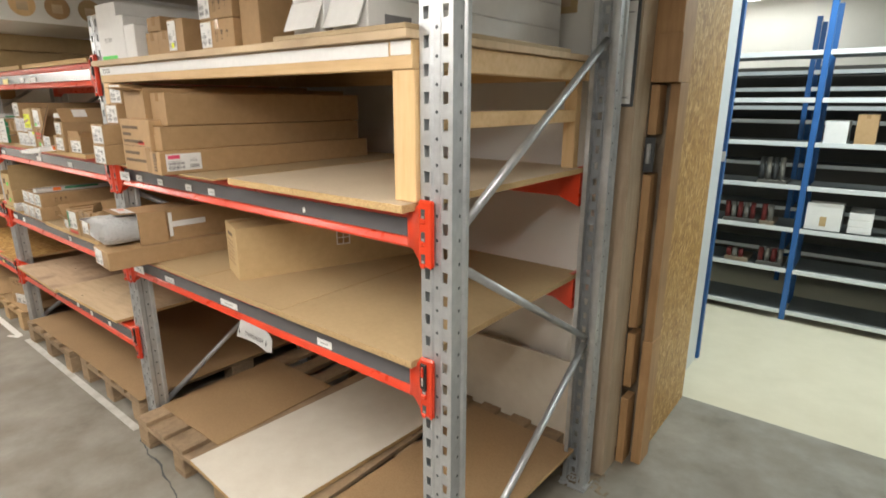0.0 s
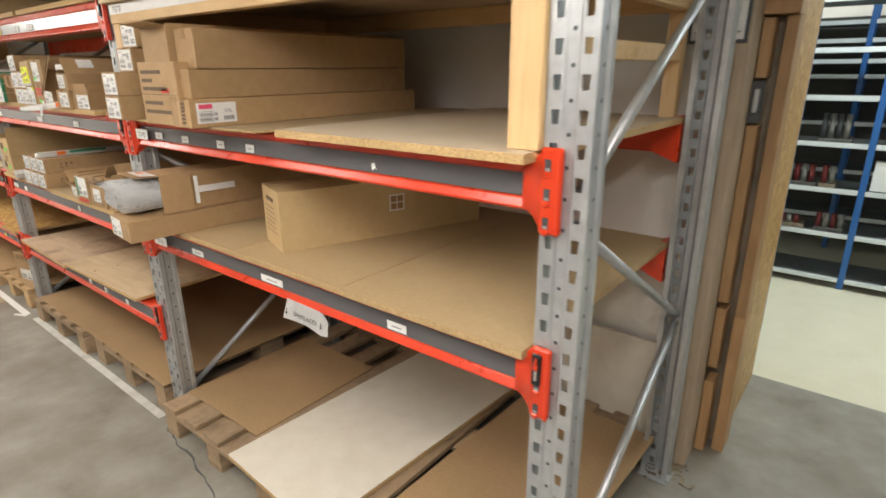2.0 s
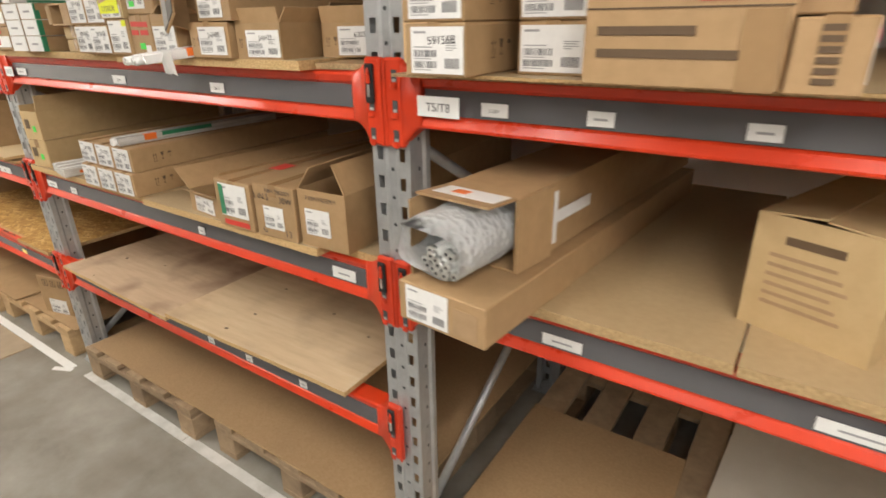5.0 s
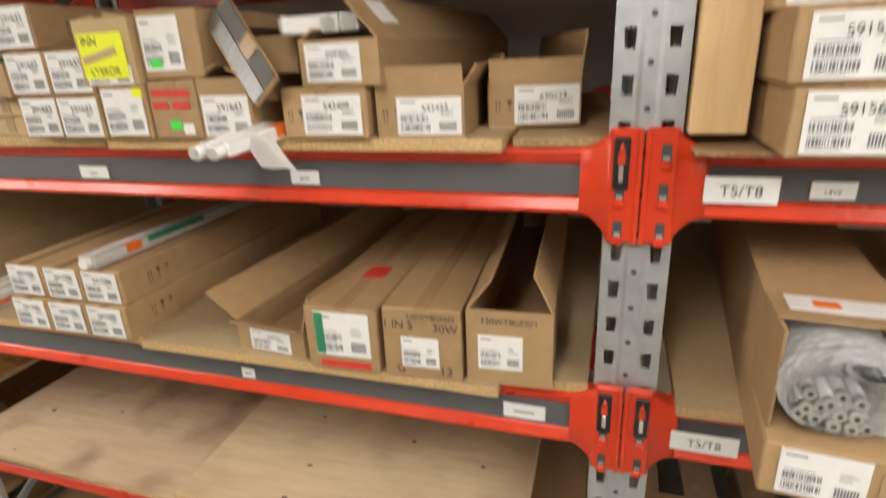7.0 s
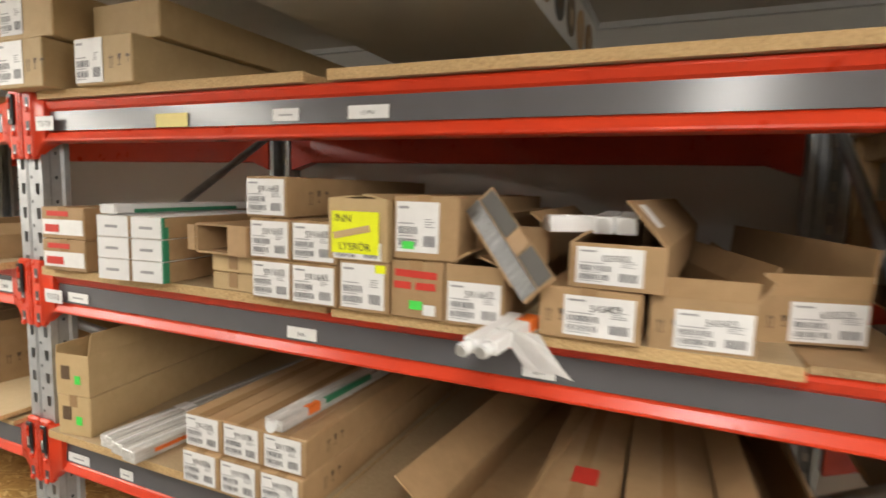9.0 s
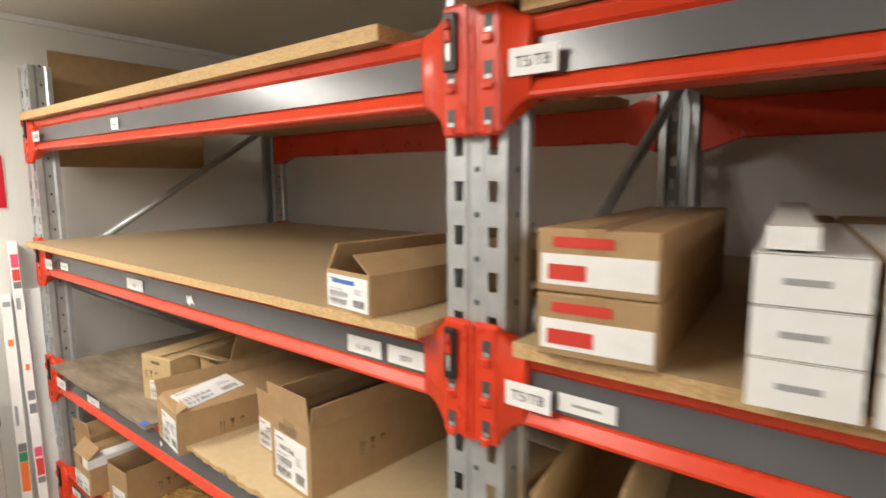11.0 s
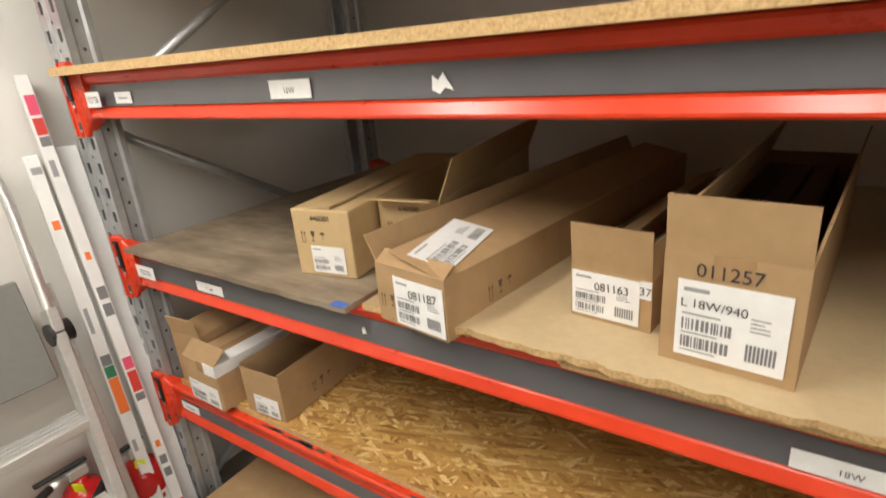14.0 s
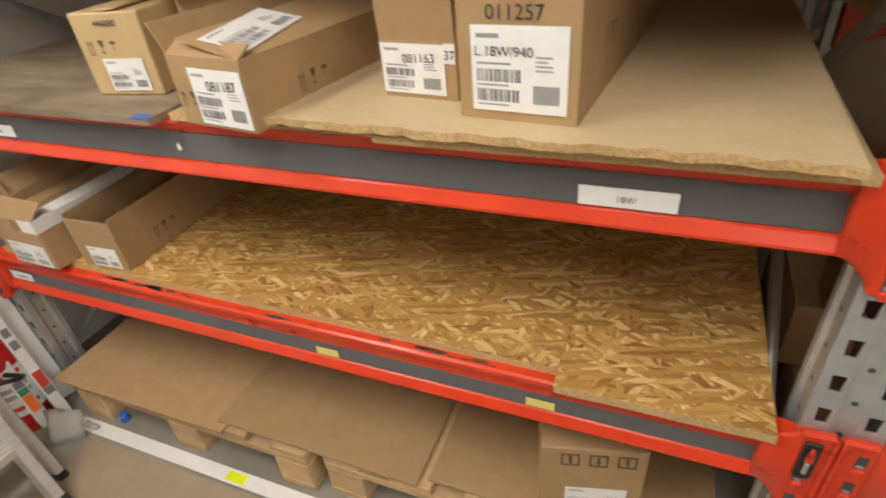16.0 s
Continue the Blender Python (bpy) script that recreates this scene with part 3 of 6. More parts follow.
# ---------------------------------------------------------------- shelf boards
ZB = {k: v for k, v in BEAM.items()}


def board(name, x0, x1, y0, y1, z, th, face, edge, label, yaw=0.0, group="", category="shelf board", tilt=0.0, rag=0.0014):
    """A loose sheet lying flat; its cut edges show another material."""
    bm = bmesh.new()
    hx, hy = (x1 - x0) / 2, (y1 - y0) / 2
    rnd = random.Random(round(x0 * 1000) + round(z * 1000))
    n = 36 if rag > 0.002 else 16
    ring = [(-hx + 2 * hx * k / n, -hy + rag * (rnd.random() - 0.3) * (1 if 0 < k < n else 0.3)) for k in range(n + 1)] + [(hx, hy), (-hx, hy)]
    low = [bm.verts.new((x + 0.0006, y + rag * 0.25 * rnd.random(), 0)) for x, y in ring]
    high = [bm.verts.new((x, y, th)) for x, y in ring]
    bm.faces.new(high)
    bm.faces.new(low[::-1])
    for k in range(len(ring)):
        m = (k + 1) % len(ring)
        bm.faces.new((low[k], low[m], high[m], high[k]))
    bm.normal_update()
    for f in bm.faces:
        f.material_index = 0 if abs(f.normal.z) > 0.9 else 1
    ob = mesh_ob(name, bm, [face, edge], at=pose((x0 + x1) / 2, (y0 + y1) / 2, z, tilt, 0, yaw))
    return tagged(ob, label, category, group)


CH, CE = M["chip"], M["chipedge"]
T = 0.02

# ---------------------------------------------------------------- boards on the rack
def chip(x0, x1, y0, lev, label="bare chipboard shelf sheet lying on the beams", th=T, y1=1.0, yaw=0.0, dz=0.0):
    return board("shelf_board", x0, x1, y0, y1, BEAM[lev] + dz, th, CH, CE, label, yaw, "rack shelf boards")


for bx0, bx1, by, bl in ((-1.82, -1.205, -0.028, "chipboard shelf sheet under cartons"), (-1.2, -0.655, -0.03, "chipboard shelf sheet with worn front edge"), (-0.652, -0.06, -0.034, "pale chipboard shelf sheet, empty")):
    board("shelf_board", bx0, bx1, by, 1.0, BEAM[1], T, M["mdf"], M["mdfedge"], bl, 0, "rack shelf boards")
board("shelf_board", -1.84, -1.0, -0.06, 1.0, BEAM[2], 0.005, M["hard"], M["flute"], "thin hardboard sheet lying under long cartons", 0, "rack shelf boards")
board("shelf_board", -1.7, -0.925, -0.075, 1.0, BEAM[2] + 0.005, 0.005, M["chip"], CE, "thin hardboard sheet with a chipped front edge", 0.6, "rack shelf boards", rag=0.006)
board("shelf_board", -0.845, -0.06, -0.06, 1.0, BEAM[2], 0.02, M["chippale"], CE, "pale chipboard sheet with a rough yellow edge", 0, "rack shelf boards", rag=0.004)
chip(-3.72, -2.862, -0.03, 2)
chip(-2.84, -2.1, -0.045, 2)
board("cardboard_sheet", -2.112, -1.945, -0.005, 0.85, BEAM[2] + 0.002, 0.012, M["card"], M["flute"], "folded brown cardboard sheet under an open carton", 3, "", "cardboard")
chip(-3.73, -2.89, -0.03, 1)
chip(-2.885, -2.11, -0.045, 1)
chip(-2.105, -1.96, 0.0, 1, "narrow chipboard strip set back on the beams")
chip(-3.72, -2.925, -0.02, 3)
chip(-2.87, -1.975, -0.02, 3)
chip(-5.665, -3.955, -0.03, 3, th=0.024)
chip(-5.665, -3.87, -0.05, 2, "large bare chipboard sheet with rough front edge", 0.018)
board("plywood_sheet", -5.6, -4.83, -0.035, 0.98, BEAM[1], 0.011, M["plydark"], M["plydark"], "dirty grey-brown plywood sheet with stains", -0.8, "", "plywood", rag=0.005)
part("tape_scrap", box_bm(-0.02, 0.012, 0.0, 0.02, 0.0, 0.0006), M["blueink"], bpy.data.objects["plywood_sheet"], "scrap of blue tape", pose(0.37, -0.509, 0.0113))
board("shelf_board", -4.82, -4.45, -0.012, 0.99, BEAM[1], 0.012, M["mdf"], CE, "lower chipboard sheet under a longer one", 0, "rack shelf boards")
board("shelf_board", -4.6, -4.25, -0.035, 0.99, BEAM[1] + 0.0125, 0.006, M["card"], M["flute"], "torn brown corrugated sheet between boards", 1, "rack shelf boards", rag=0.022)
board("shelf_board", -4.445, -3.88, -0.03, 0.98, BEAM[1], 0.012, M["mdf"], CE, "lower chipboard sheet on the beams", 0, "rack shelf boards")
board("shelf_board", -4.66, -3.89, -0.05, 0.97, BEAM[1] + 0.019, 0.012, M["mdfpale"], M["chipedge"], "pale fibreboard sheet with broken front edge", -1.2, "rack shelf boards", rag=0.012)
board("osb_sheet", -5.6, -4.191, 0.015, 1.0, BEAM[0], 0.016, M["osb"], CE, "oriented strand board sheet with coarse wood flakes", 0, "osb shelf sheets", "osb board")
board("osb_sheet", -4.19, -3.875, -0.022, 0.98, BEAM[0], 0.017, M["osb"], CE, "oriented strand board offcut beside a larger sheet", 0, "osb shelf sheets", "osb board")
lp = board("plywood_sheet", -3.66, -2.88, -0.055, 0.95, BEAM[0], 0.014, M["plyred"], CE, "stained plywood sheet jutting over the beam", -1.0, "", "plywood")
rp_sheet = board("plywood_sheet", -2.9, -2.08, -0.05, 0.97, BEAM[0] + 0.0145, 0.014, M["ply"], CE, "dirty plywood sheet lapping over another", 1.2, "", "plywood")


def spots(ob, name, label, mat, n, hx, hy, z, r0, r1, seed, ox=0.0, oy=0.0, flat=(0.5, 0.9)):
    """Flat knots or scuffs of uneven outline lying on a sheet."""
    rnd = random.Random(seed)
    for k in range(n):
        bm = bmesh.new()
        cx, cy, r, st = ox + rnd.uniform(-hx, hx), oy + rnd.uniform(-hy, hy * 0.2), rnd.uniform(r0, r1), rnd.uniform(*flat)
        bm.faces.new([bm.verts.new((cx + r * (0.75 + 0.4 * rnd.random()) * math.cos(q * 0.628), cy + st * r * (0.75 + 0.4 * rnd.random()) * math.sin(q * 0.628), z)) for q in range(10)])
        part(name, bm, mat, ob, label)


spots(rp_sheet, "knot", "dark knot in the veneer", M["brownink"], 7, 0.36, 0.48, 0.0145, 0.004, 0.009, 3)
spots(lp, "knot", "dark knot in the veneer", M["brownink"], 4, 0.3, 0.48, 0.0145, 0.004, 0.012, 9)

spots(FRONT[2, 0], "paint_chip", "dark chip in the worn paint", M["dark"], 16, 0.5, 0.006, 0.0006, 0.008, 0.03, 21, -4.75, 0.008, (0.12, 0.25))
spots(FRONT[2, 0], "paint_chip", "dark chip in the worn paint", M["brownink"], 10, 0.6, 0.006, 0.0008, 0.006, 0.02, 22, -4.85, 0.008, (0.12, 0.3))

# ---------------------------------------------------------------- timber top shelf in the first bay
tf = thing("timber_shelf", "home-made pine shelf frame with a board top and paper label strip", "shelf", pose(0, 0, 0))
part("front_rail", box_bm(-1.845, -0.055, -0.02, 0.022, 1.722, 1.788, 0.002), M["pineh"], tf)
part("back_rail", box_bm(-1.845, -0.055, 0.95, 0.99, 1.722, 1.788, 0.002), M["pineh"], tf)
for px in (-1.845, -0.125):
    part("post", box_bm(px, px + 0.072, -0.015, 0.03, BEAM[2] + T + 0.001, 1.721, 0.002), M["pine"], tf)
    part("post", box_bm(px, px + 0.05, 0.91, 0.949, BEAM[2] + T + 0.001, 1.721, 0.002), M["pine"], tf)
    part("side_rail", box_bm(px + 0.01, px + 0.05, 0.032, 0.908, 1.575, 1.62, 0.002), M["pineh"], tf)
    part("joist", box_bm(px + 0.02, px + 0.06, 0.023, 0.949, 1.722, 1.787, 0.002), M["pineh"], tf)
part("top_board", box_bm(-1.86, -0.05, -0.045, 1.04, 1.789, 1.809, 0.0015), M["ply"], tf, "plywood top board")
part("top_board", box_bm(-0.56, -0.056, -0.042, 0.8, 1.8095, 1.822, 0.0015), [M["chip"]], tf, "loose board on the top")
part("label_strip", box_bm(-1.84, -0.13, -0.0225, -0.0205, 1.752, 1.785), M["white"], tf, "white paper strip")
part("label_strip", box_bm(-0.122, -0.058, -0.0225, -0.0205, 1.754, 1.786), M["white"], tf, "white paper strip")


def letters(name, body, height, mat, parent, x, y, z, bold=0.0, rot=None, center=True):
    bm = text_bm(body, height, bold)
    xs = [v.co.x for v in bm.verts]
    if center:
        bmesh.ops.translate(bm, verts=bm.verts, vec=(-(min(xs) + max(xs)) / 2, 0, 0))
    m = pose(x, y, z) if rot is None else pose(x, y, z) @ rot
    return part(name, bm, mat, parent, "", m)


letters("writing", "T5/T8", 0.02, M["ink"], tf, -1.775, -0.0232, 1.758)

# ---------------------------------------------------------------- labels on the beams


def beam_label(bay, lev, x, w, body="", h=0.024, z=-0.068, torn=False):
    o = FRONT[bay, lev]
    x, w = x + 0.03 * w, w * 0.9
    if torn:
        bm = bmesh.new()
        ring = [(0, 0.2), (0.35, 0), (0.6, 0.3), (1, 0.15), (0.75, 0.6), (0.55, 1), (0.3, 0.65), (0.05, 0.9)]
        bm.faces.new([bm.verts.new((x + w * a, -0.0018, z + h * b)) for a, b in ring])
        part("torn_label", bm, M["white"], o, "torn white paper remnant")
        return
    front = -0.0022
    if body == "T5/T8":     # stuck over the connector's flare
        x = max(x, BAYS[bay + 1] + 0.06)
        front = -0.0142
    lab = part("paper_label", box_bm(x, x + w, front, front + 0.001, z, z + h), M["white"], o, "white paper label")
    if body:
        letters("writing", body, h * (0.42 if front < -0.01 else 0.33), M["ink"], lab, x + w / 2, front - 0.0006, z + h * 0.28)
    elif not torn:
        bm = box_bm(x + w * 0.25, x + w * 0.75, -0.0029, -0.0023, z + h * 0.4, z + h * 0.55)
        part("print", bm, M["greyink"], lab)


beam_label(0, 2, -1.82, 0.105, "T5/T8", 0.038, -0.075)
beam_label(0, 2, -1.684, 0.06, "14W")
for lx in (-1.486, -1.255, -1.087):
    beam_label(0, 2, lx, 0.05)
beam_label(0, 2, -0.53, 0.018, torn=True)
beam_label(0, 1, -1.825, 0.115, "T5/T8", 0.036, -0.075)
beam_label(0, 1, -1.54, 0.09)
beam_label(0, 1, -1.087, 0.13, h=0.024)
beam_label(0, 1, -0.5, 0.078, h=0.025)
beam_label(1, 3, -3.745, 0.075, "T5/T8", 0.034, -0.074)
beam_label(1, 3, -2.838, 0.095, "13-9W")
beam_label(1, 3, -3.012, 0.07)
beam_label(1, 2, -3.77, 0.075, "T5/T8", 0.034, -0.074)
beam_label(1, 2, -3.67, 0.085)
beam_label(1, 2, -2.98, 0.08, "24W")
beam_label(1, 2, -2.49, 0.062, "26W")
beam_label(1, 1, -2.676, 0.035, h=0.024)
beam_label(1, 1, -2.11, 0.085, h=0.03)
beam_label(1, 1, -3.7, 0.09)
beam_label(1, 1, -3.5, 0.05)
for lx in (-2.75, -2.55, -2.3):
    beam_label(1, 0, lx, 0.035, h=0.024)
beam_label(2, 3, -5.61, 0.07, "T5/T8", 0.034, -0.074)
beam_label(2, 3, -4.996, 0.05, "15W", 0.03)
beam_label(2, 2, -5.607, 0.07, "T5/T8", 0.034, -0.074)
beam_label(2, 2, -5.498, 0.075)
beam_label(2, 2, -4.977, 0.11, "16W", 0.03)
beam_label(2, 2, -4.64, 0.04, torn=True, h=0.028)
beam_label(2, 2, -4.072, 0.09, "15 6W", 0.03)
beam_label(2, 2, -3.975, 0.09, "58W", 0.03)
beam_label(2, 1, -5.607, 0.09, "T5/T8", 0.034, -0.07)
beam_label(2, 1, -5.363, 0.11, "15 6W")
beam_label(2, 1, -4.84, 0.012, torn=True, h=0.018, z=-0.06)
beam_label(2, 1, -4.178, 0.132, "18W", 0.027, -0.072)
beam_label(2, 0, -5.6, 0.09)
for lx in (-4.668, -4.24):
    o = FRONT[2, 0]
    part("yellow_label", box_bm(lx, lx + 0.05, -0.0022, -0.0012, -0.07, -0.052), M["paleyellow"], o, "small yellow label")
part("yellow_label", box_bm(-3.335, -3.24, -0.0022, -0.0012, -0.073, -0.044), M["paleyellow"], FRONT[1, 3], "small yellow label")

# hanging paper notice on the first bay's lower beam
nt = thing("paper_notice", "white paper notice with black capitals and arrows hanging from the beam", "notice", pose(-0.832, -0.0125, BEAM[1] - 0.092, -8, 1.5, 0))
bm = bmesh.new()
cols = [(-0.1, 0.0, -0.013), (-0.06, 0.0, -0.004), (0.0, 0.0, 0.0), (0.055, 0.001, -0.003), (0.078, 0.0, -0.008), (0.1, 0.002, 0.001)]
tops = [bm.verts.new((x, 0.0, 0.0 if k < 4 else (-0.004 if k == 4 else -0.022))) for k, (x, y, z) in enumerate(cols)]
bots = [bm.verts.new((x, z, -0.064 - 0.006 * (x > 0.05))) for x, y, z in cols]
for k in range(5):
    bm.faces.new((bots[k], bots[k + 1], tops[k + 1], tops[k]))
bmesh.ops.solidify(bm, geom=bm.faces[:], thickness=-0.0008)
part("sheet", bm, M["white"], nt)
letters("writing", "ÖVERLAGER", 0.0155, M["ink"], nt, -0.002, -0.0052, -0.047, rot=pose(0, 0, 0, 4, 0, 0))
for ax in (-0.085, 0.082):
    bm = box_bm(ax - 0.0016, ax + 0.0016, -0.0128, -0.012, -0.042, -0.028)
    bm.faces.new([bm.verts.new(c) for c in ((ax - 0.006, -0.0125, -0.04), (ax, -0.0125, -0.05), (ax + 0.006, -0.0125, -0.04))])
    part("arrow", bm, M["ink"], nt)

# ---------------------------------------------------------------- cartons


def sticker(w, h, seed, parent, label, at, style="ship", name="shipping_label"):
    """A printed paper label, its lower left at the origin, facing -y: paper, and lines and bar codes printed on it."""
    rnd = random.Random(seed)
    paper = part(name, box_bm(0, w, -0.0008, 0.0, 0, h), M["white"], parent, label, at)
    bm = bmesh.new()

    def bar(a, b, c, d, mi):
        vs = [bm.verts.new(q) for q in ((a * w, -0.0013, c * h), (b * w, -0.0013, c * h), (b * w, -0.0013, d * h), (a * w, -0.0013, d * h))]
        bm.faces.new(vs).material_index = mi

    bar(0.06, 0.3, 0.86, 0.91, 2)
    bar(0.06, 0.42, 0.56, 0.585, 2)
    for z0 in (0.36, 0.12):
        x = 0.06
        while x < 0.5:
            d = rnd.choice((0.012, 0.02, 0.03))
            bar(x, x + d, z0, z0 + 0.15, 1)
            x += d + rnd.choice((0.008, 0.012, 0.02))
        bar(0.06, 0.4, z0 - 0.05, z0 - 0.03, 2)
    for k in range(4):
        bar(0.68, 0.68 + rnd.uniform(0.12, 0.24), 0.5 + 0.05 * k, 0.52 + 0.05 * k, 2)
    x = 0.66
    while x < 0.92:
        bar(x, x + 0.022, 0.12, 0.34, 1)
        x += 0.034
    bars = part("print", bm, [M["barcode"], M["barcode"], M["greyink"]], paper)
    bars["kind"] = "stuff"
    return paper


def marks_bm(s):
    """Printed handling marks: arrows up, a glass, an umbrella."""
    bm = bmesh.new()

    def poly(*pts):
        bm.faces.new([bm.verts.new((x * s, 0, z * s)) for x, z in pts])

    for dx in (0.0, 0.32):
        poly((dx, 0), (dx + 0.07, 0), (dx + 0.07, 0.7), (dx, 0.7))
        poly((dx - 0.09, 0.7), (dx + 0.16, 0.7), (dx + 0.035, 1.0))
    poly((-0.06, -0.12), (0.46, -0.12), (0.46, -0.06), (-0.06, -0.06))
    poly((1.12, 0.5), (1.38, 0.5), (1.5, 1.0), (1.0, 1.0))
    poly((1.22, 0.12), (1.28, 0.12), (1.28, 0.5), (1.22, 0.5))
    poly((1.08, 0.03), (1.42, 0.03), (1.42, 0.12), (1.08, 0.12))
    poly((2.0, 0.7), (2.6, 0.7), (2.45, 0.93), (2.15, 0.93))
    poly((2.28, 0.2), (2.33, 0.2), (2.33, 0.7), (2.28, 0.7))
    return bm


def hollow_bm(a, b, y0, y1, h, th, front_open=False):
    """A carton's walls and floor in one connected shell; open above, or open at the front."""
    bm = bmesh.new()
    add_box(bm, a, b, y0, y1, 0, h)
    bm.normal_update()
    lid = [f for f in bm.faces if (f.normal.y < -0.9 if front_open else f.normal.z > 0.9)]
    bmesh.ops.delete(bm, geom=lid, context="FACES_ONLY")
    bmesh.ops.solidify(bm, geom=bm.faces[:], thickness=th)
    bmesh.ops.recalc_face_normals(bm, faces=bm.faces)
    return bm


def carton(x0, x1, y, z, h, depth=0.6, yaw=0.0, mat="card", top="closed", label=None, text=None, ink="ink", th=0.004, marks=None,
           desc="closed brown cardboard carton with a white label", group="", flaps=None, tape=True, seed=1, side_marks=None, roll=0.0):
    """A cardboard carton; its front bottom edge runs from x0 to x1 at y. label: (left, right, low, high) shares of the front."""
    w = x1 - x0
    ob = thing("cardboard_box", desc, "box", pose((x0 + x1) / 2, y, z, 0, roll, yaw), group)
    card = M[mat]
    a, b = -w / 2, w / 2
    sag = random.Random(seed * 7 + 3)
    if top == "closed":
        bm = bmesh.new()
        add_box(bm, a, b, 0, depth, 0, h, 0, 0.0025)
        for v in bm.verts:
            if v.co.z > h / 2:
                v.co.x += sag.uniform(-0.0012, 0.0012)
                v.co.z += sag.uniform(-0.0015, 0.0005)
        part("body", bm, card, ob)
        if tape:
            part("tape", box_bm(-0.012, 0.012, -0.0007, depth, h - 0.0008, h + 0.0007), M["tapeb"], ob, "brown packing tape")
            part("tape", box_bm(-0.012, 0.012, -0.0008, -0.0001, h - 0.03, h), M["tapeb"], ob, "brown packing tape")
    else:
        part("body", hollow_bm(a, b, 0, depth, h, th), card, ob)
        # flaps: side, length, degrees from upright outward, share of depth
        for side, ln, ang, share in (flaps or (("l", w * 0.48, 20, 1.0), ("r", w * 0.48, 25, 1.0))):
            if side == "f":
                fb = box_bm(a + 0.001, b - 0.001, 0, 0.003, 0, ln)
                m = pose(0, 0.0, h) @ pose(0, 0, 0, ang, 0, 0)
            elif side == "b":
                fb = box_bm(a + 0.001, b - 0.001, -0.003, 0, 0, ln)
                m = pose(0, depth, h) @ pose(0, 0, 0, -ang, 0, 0)
            elif side == "l":
                fb = box_bm(0, 0.003, 0.002, depth * share, 0, ln)
                m = pose(a, 0, h) @ pose(0, 0, 0, 0, -ang, 0)
            else:
                fb = box_bm(-0.003, 0, 0.002, depth * share, 0, ln)
                m = pose(b, 0, h) @ pose(0, 0, 0, 0, ang, 0)
            part("flap", fb, card, ob, "", m)
    if label:
        l, r, lo, hi = label
        lw, lh = (r - l) * w, (hi - lo) * h
        st = sticker(lw, lh, seed, ob, "white shipping label", pose(a + l * w, -0.0012, lo * h), name="shipping_label")
        if text:
            letters("writing", text, lh * 0.18, M[ink], st, lw * 0.6, -0.0018, lh * 0.64, rot=pose(0, 0, 0, 0, -3, 0))
    if marks:
        mx, mz, ms = marks
        part("handling_mark", marks_bm(ms), M["brownink"], ob, "", pose(a + mx * w, -0.0009, mz * h))["kind"] = "stuff"
    if side_marks:
        sx, sz, ms = side_marks
        part("handling_mark", marks_bm(ms), M["brownink"], ob, "", pose(b + 0.0011, sx, sz * h, 0, 0, 90))["kind"] = "stuff"
    return ob


Z1, Z2, Z3, Z0 = BEAM[1] + T, BEAM[2] + T, BEAM[3] + T, BEAM[0] + 0.016
G2 = "stacked tube cartons"
# second bay, upper shelf: stack of small cartons
LB = (0.04, 0.96, 0.06, 0.94)
for k, (x0, z0) in enumerate(((-3.018, Z2), (-3.018, Z2 + 0.078), (-3.03, Z2 + 0.157))):
    carton(x0, x0 + 0.095, -0.055 - 0.004 * (k % 2), z0, 0.077, 0.62, 0.5 * k, label=LB, text="591643", seed=10 + k, side_marks=(0.07, 0.35, 0.025) if k == 2 else None,
           desc="small brown carton with a white front label in a stack", group=G2)
for k in range(2):
    carton(-2.918, -2.82, -0.06, Z2 + 0.078 * k, 0.077, 0.62, 0.4 - k, label=LB, text="591643", seed=15 + k, desc="small brown carton with a white front label in a stack", group=G2)
o = carton(-2.812, -2.714, -0.062, Z2, 0.09, 0.6, 0.5, label=(0.06, 0.94, 0.08, 0.95), seed=18, desc="brown carton with white label under a yellow-noted one", group=G2)
part("sticker", box_bm(0.026, 0.046, -0.003, -0.0022, 0.072, 0.086), M["yellow"], o, "small yellow sticker")
o = carton(-2.833, -2.715, -0.065, Z2 + 0.0915, 0.107, 0.55, 0, "cardlt", top="open", flaps=(("l", 0.05, -84, 1), ("r", 0.05, -80, 1)), label=(0.1, 0.92, 0.02, 0.3), seed=19,
           desc="brown carton with a fluorescent yellow handwritten note", group=G2)
nt = part("note", box_bm(-0.05, 0.045, -0.0035, -0.0022, 0.012, 0.085), M["yellow"], o, "fluorescent yellow note")
letters("writing", "INN", 0.014, M["ink"], nt, -0.026, -0.004, 0.066)
letters("writing", "LYSRÖR", 0.013, M["ink"], nt, -0.002, -0.004, 0.018)
part("tape_strip", box_bm(-0.045, 0.03, -0.0046, -0.004, 0.0, 0.012), M["cardlt"], nt, "strip of clear tape", pose(0, 0, 0.045, 0, -12, 0))
o = carton(-2.71, -2.612, -0.058, Z2, 0.098, 0.6, 0, seed=20, desc="brown carton with red marker writing", group=G2)
for k, (a, b, c) in enumerate(((-0.042, 0.036, 0.07), (-0.042, -0.01, 0.05), (0.0, 0.036, 0.05))):
    part("red_writing", box_bm(a, b, -0.0016, -0.0009, c, c + 0.012), M["redink"], o, "red marker strokes", pose(0, 0, 0, 0, 1.5 - k, 0))
part("sticker", box_bm(-0.012, 0.012, -0.0018, -0.0009, 0.016, 0.031), M["green"], o, "green sticker")
part("sticker", box_bm(0.014, 0.036, -0.0018, -0.0009, 0.008, 0.026), M["white"], o, "white sticker")
o = carton(-2.708, -2.59, -0.055, Z2 + 0.0995, 0.108, 0.6, 1.0, label=(0.06, 0.72, 0.12, 0.9), seed=21, desc="brown carton with white label and green sticker", group=G2)
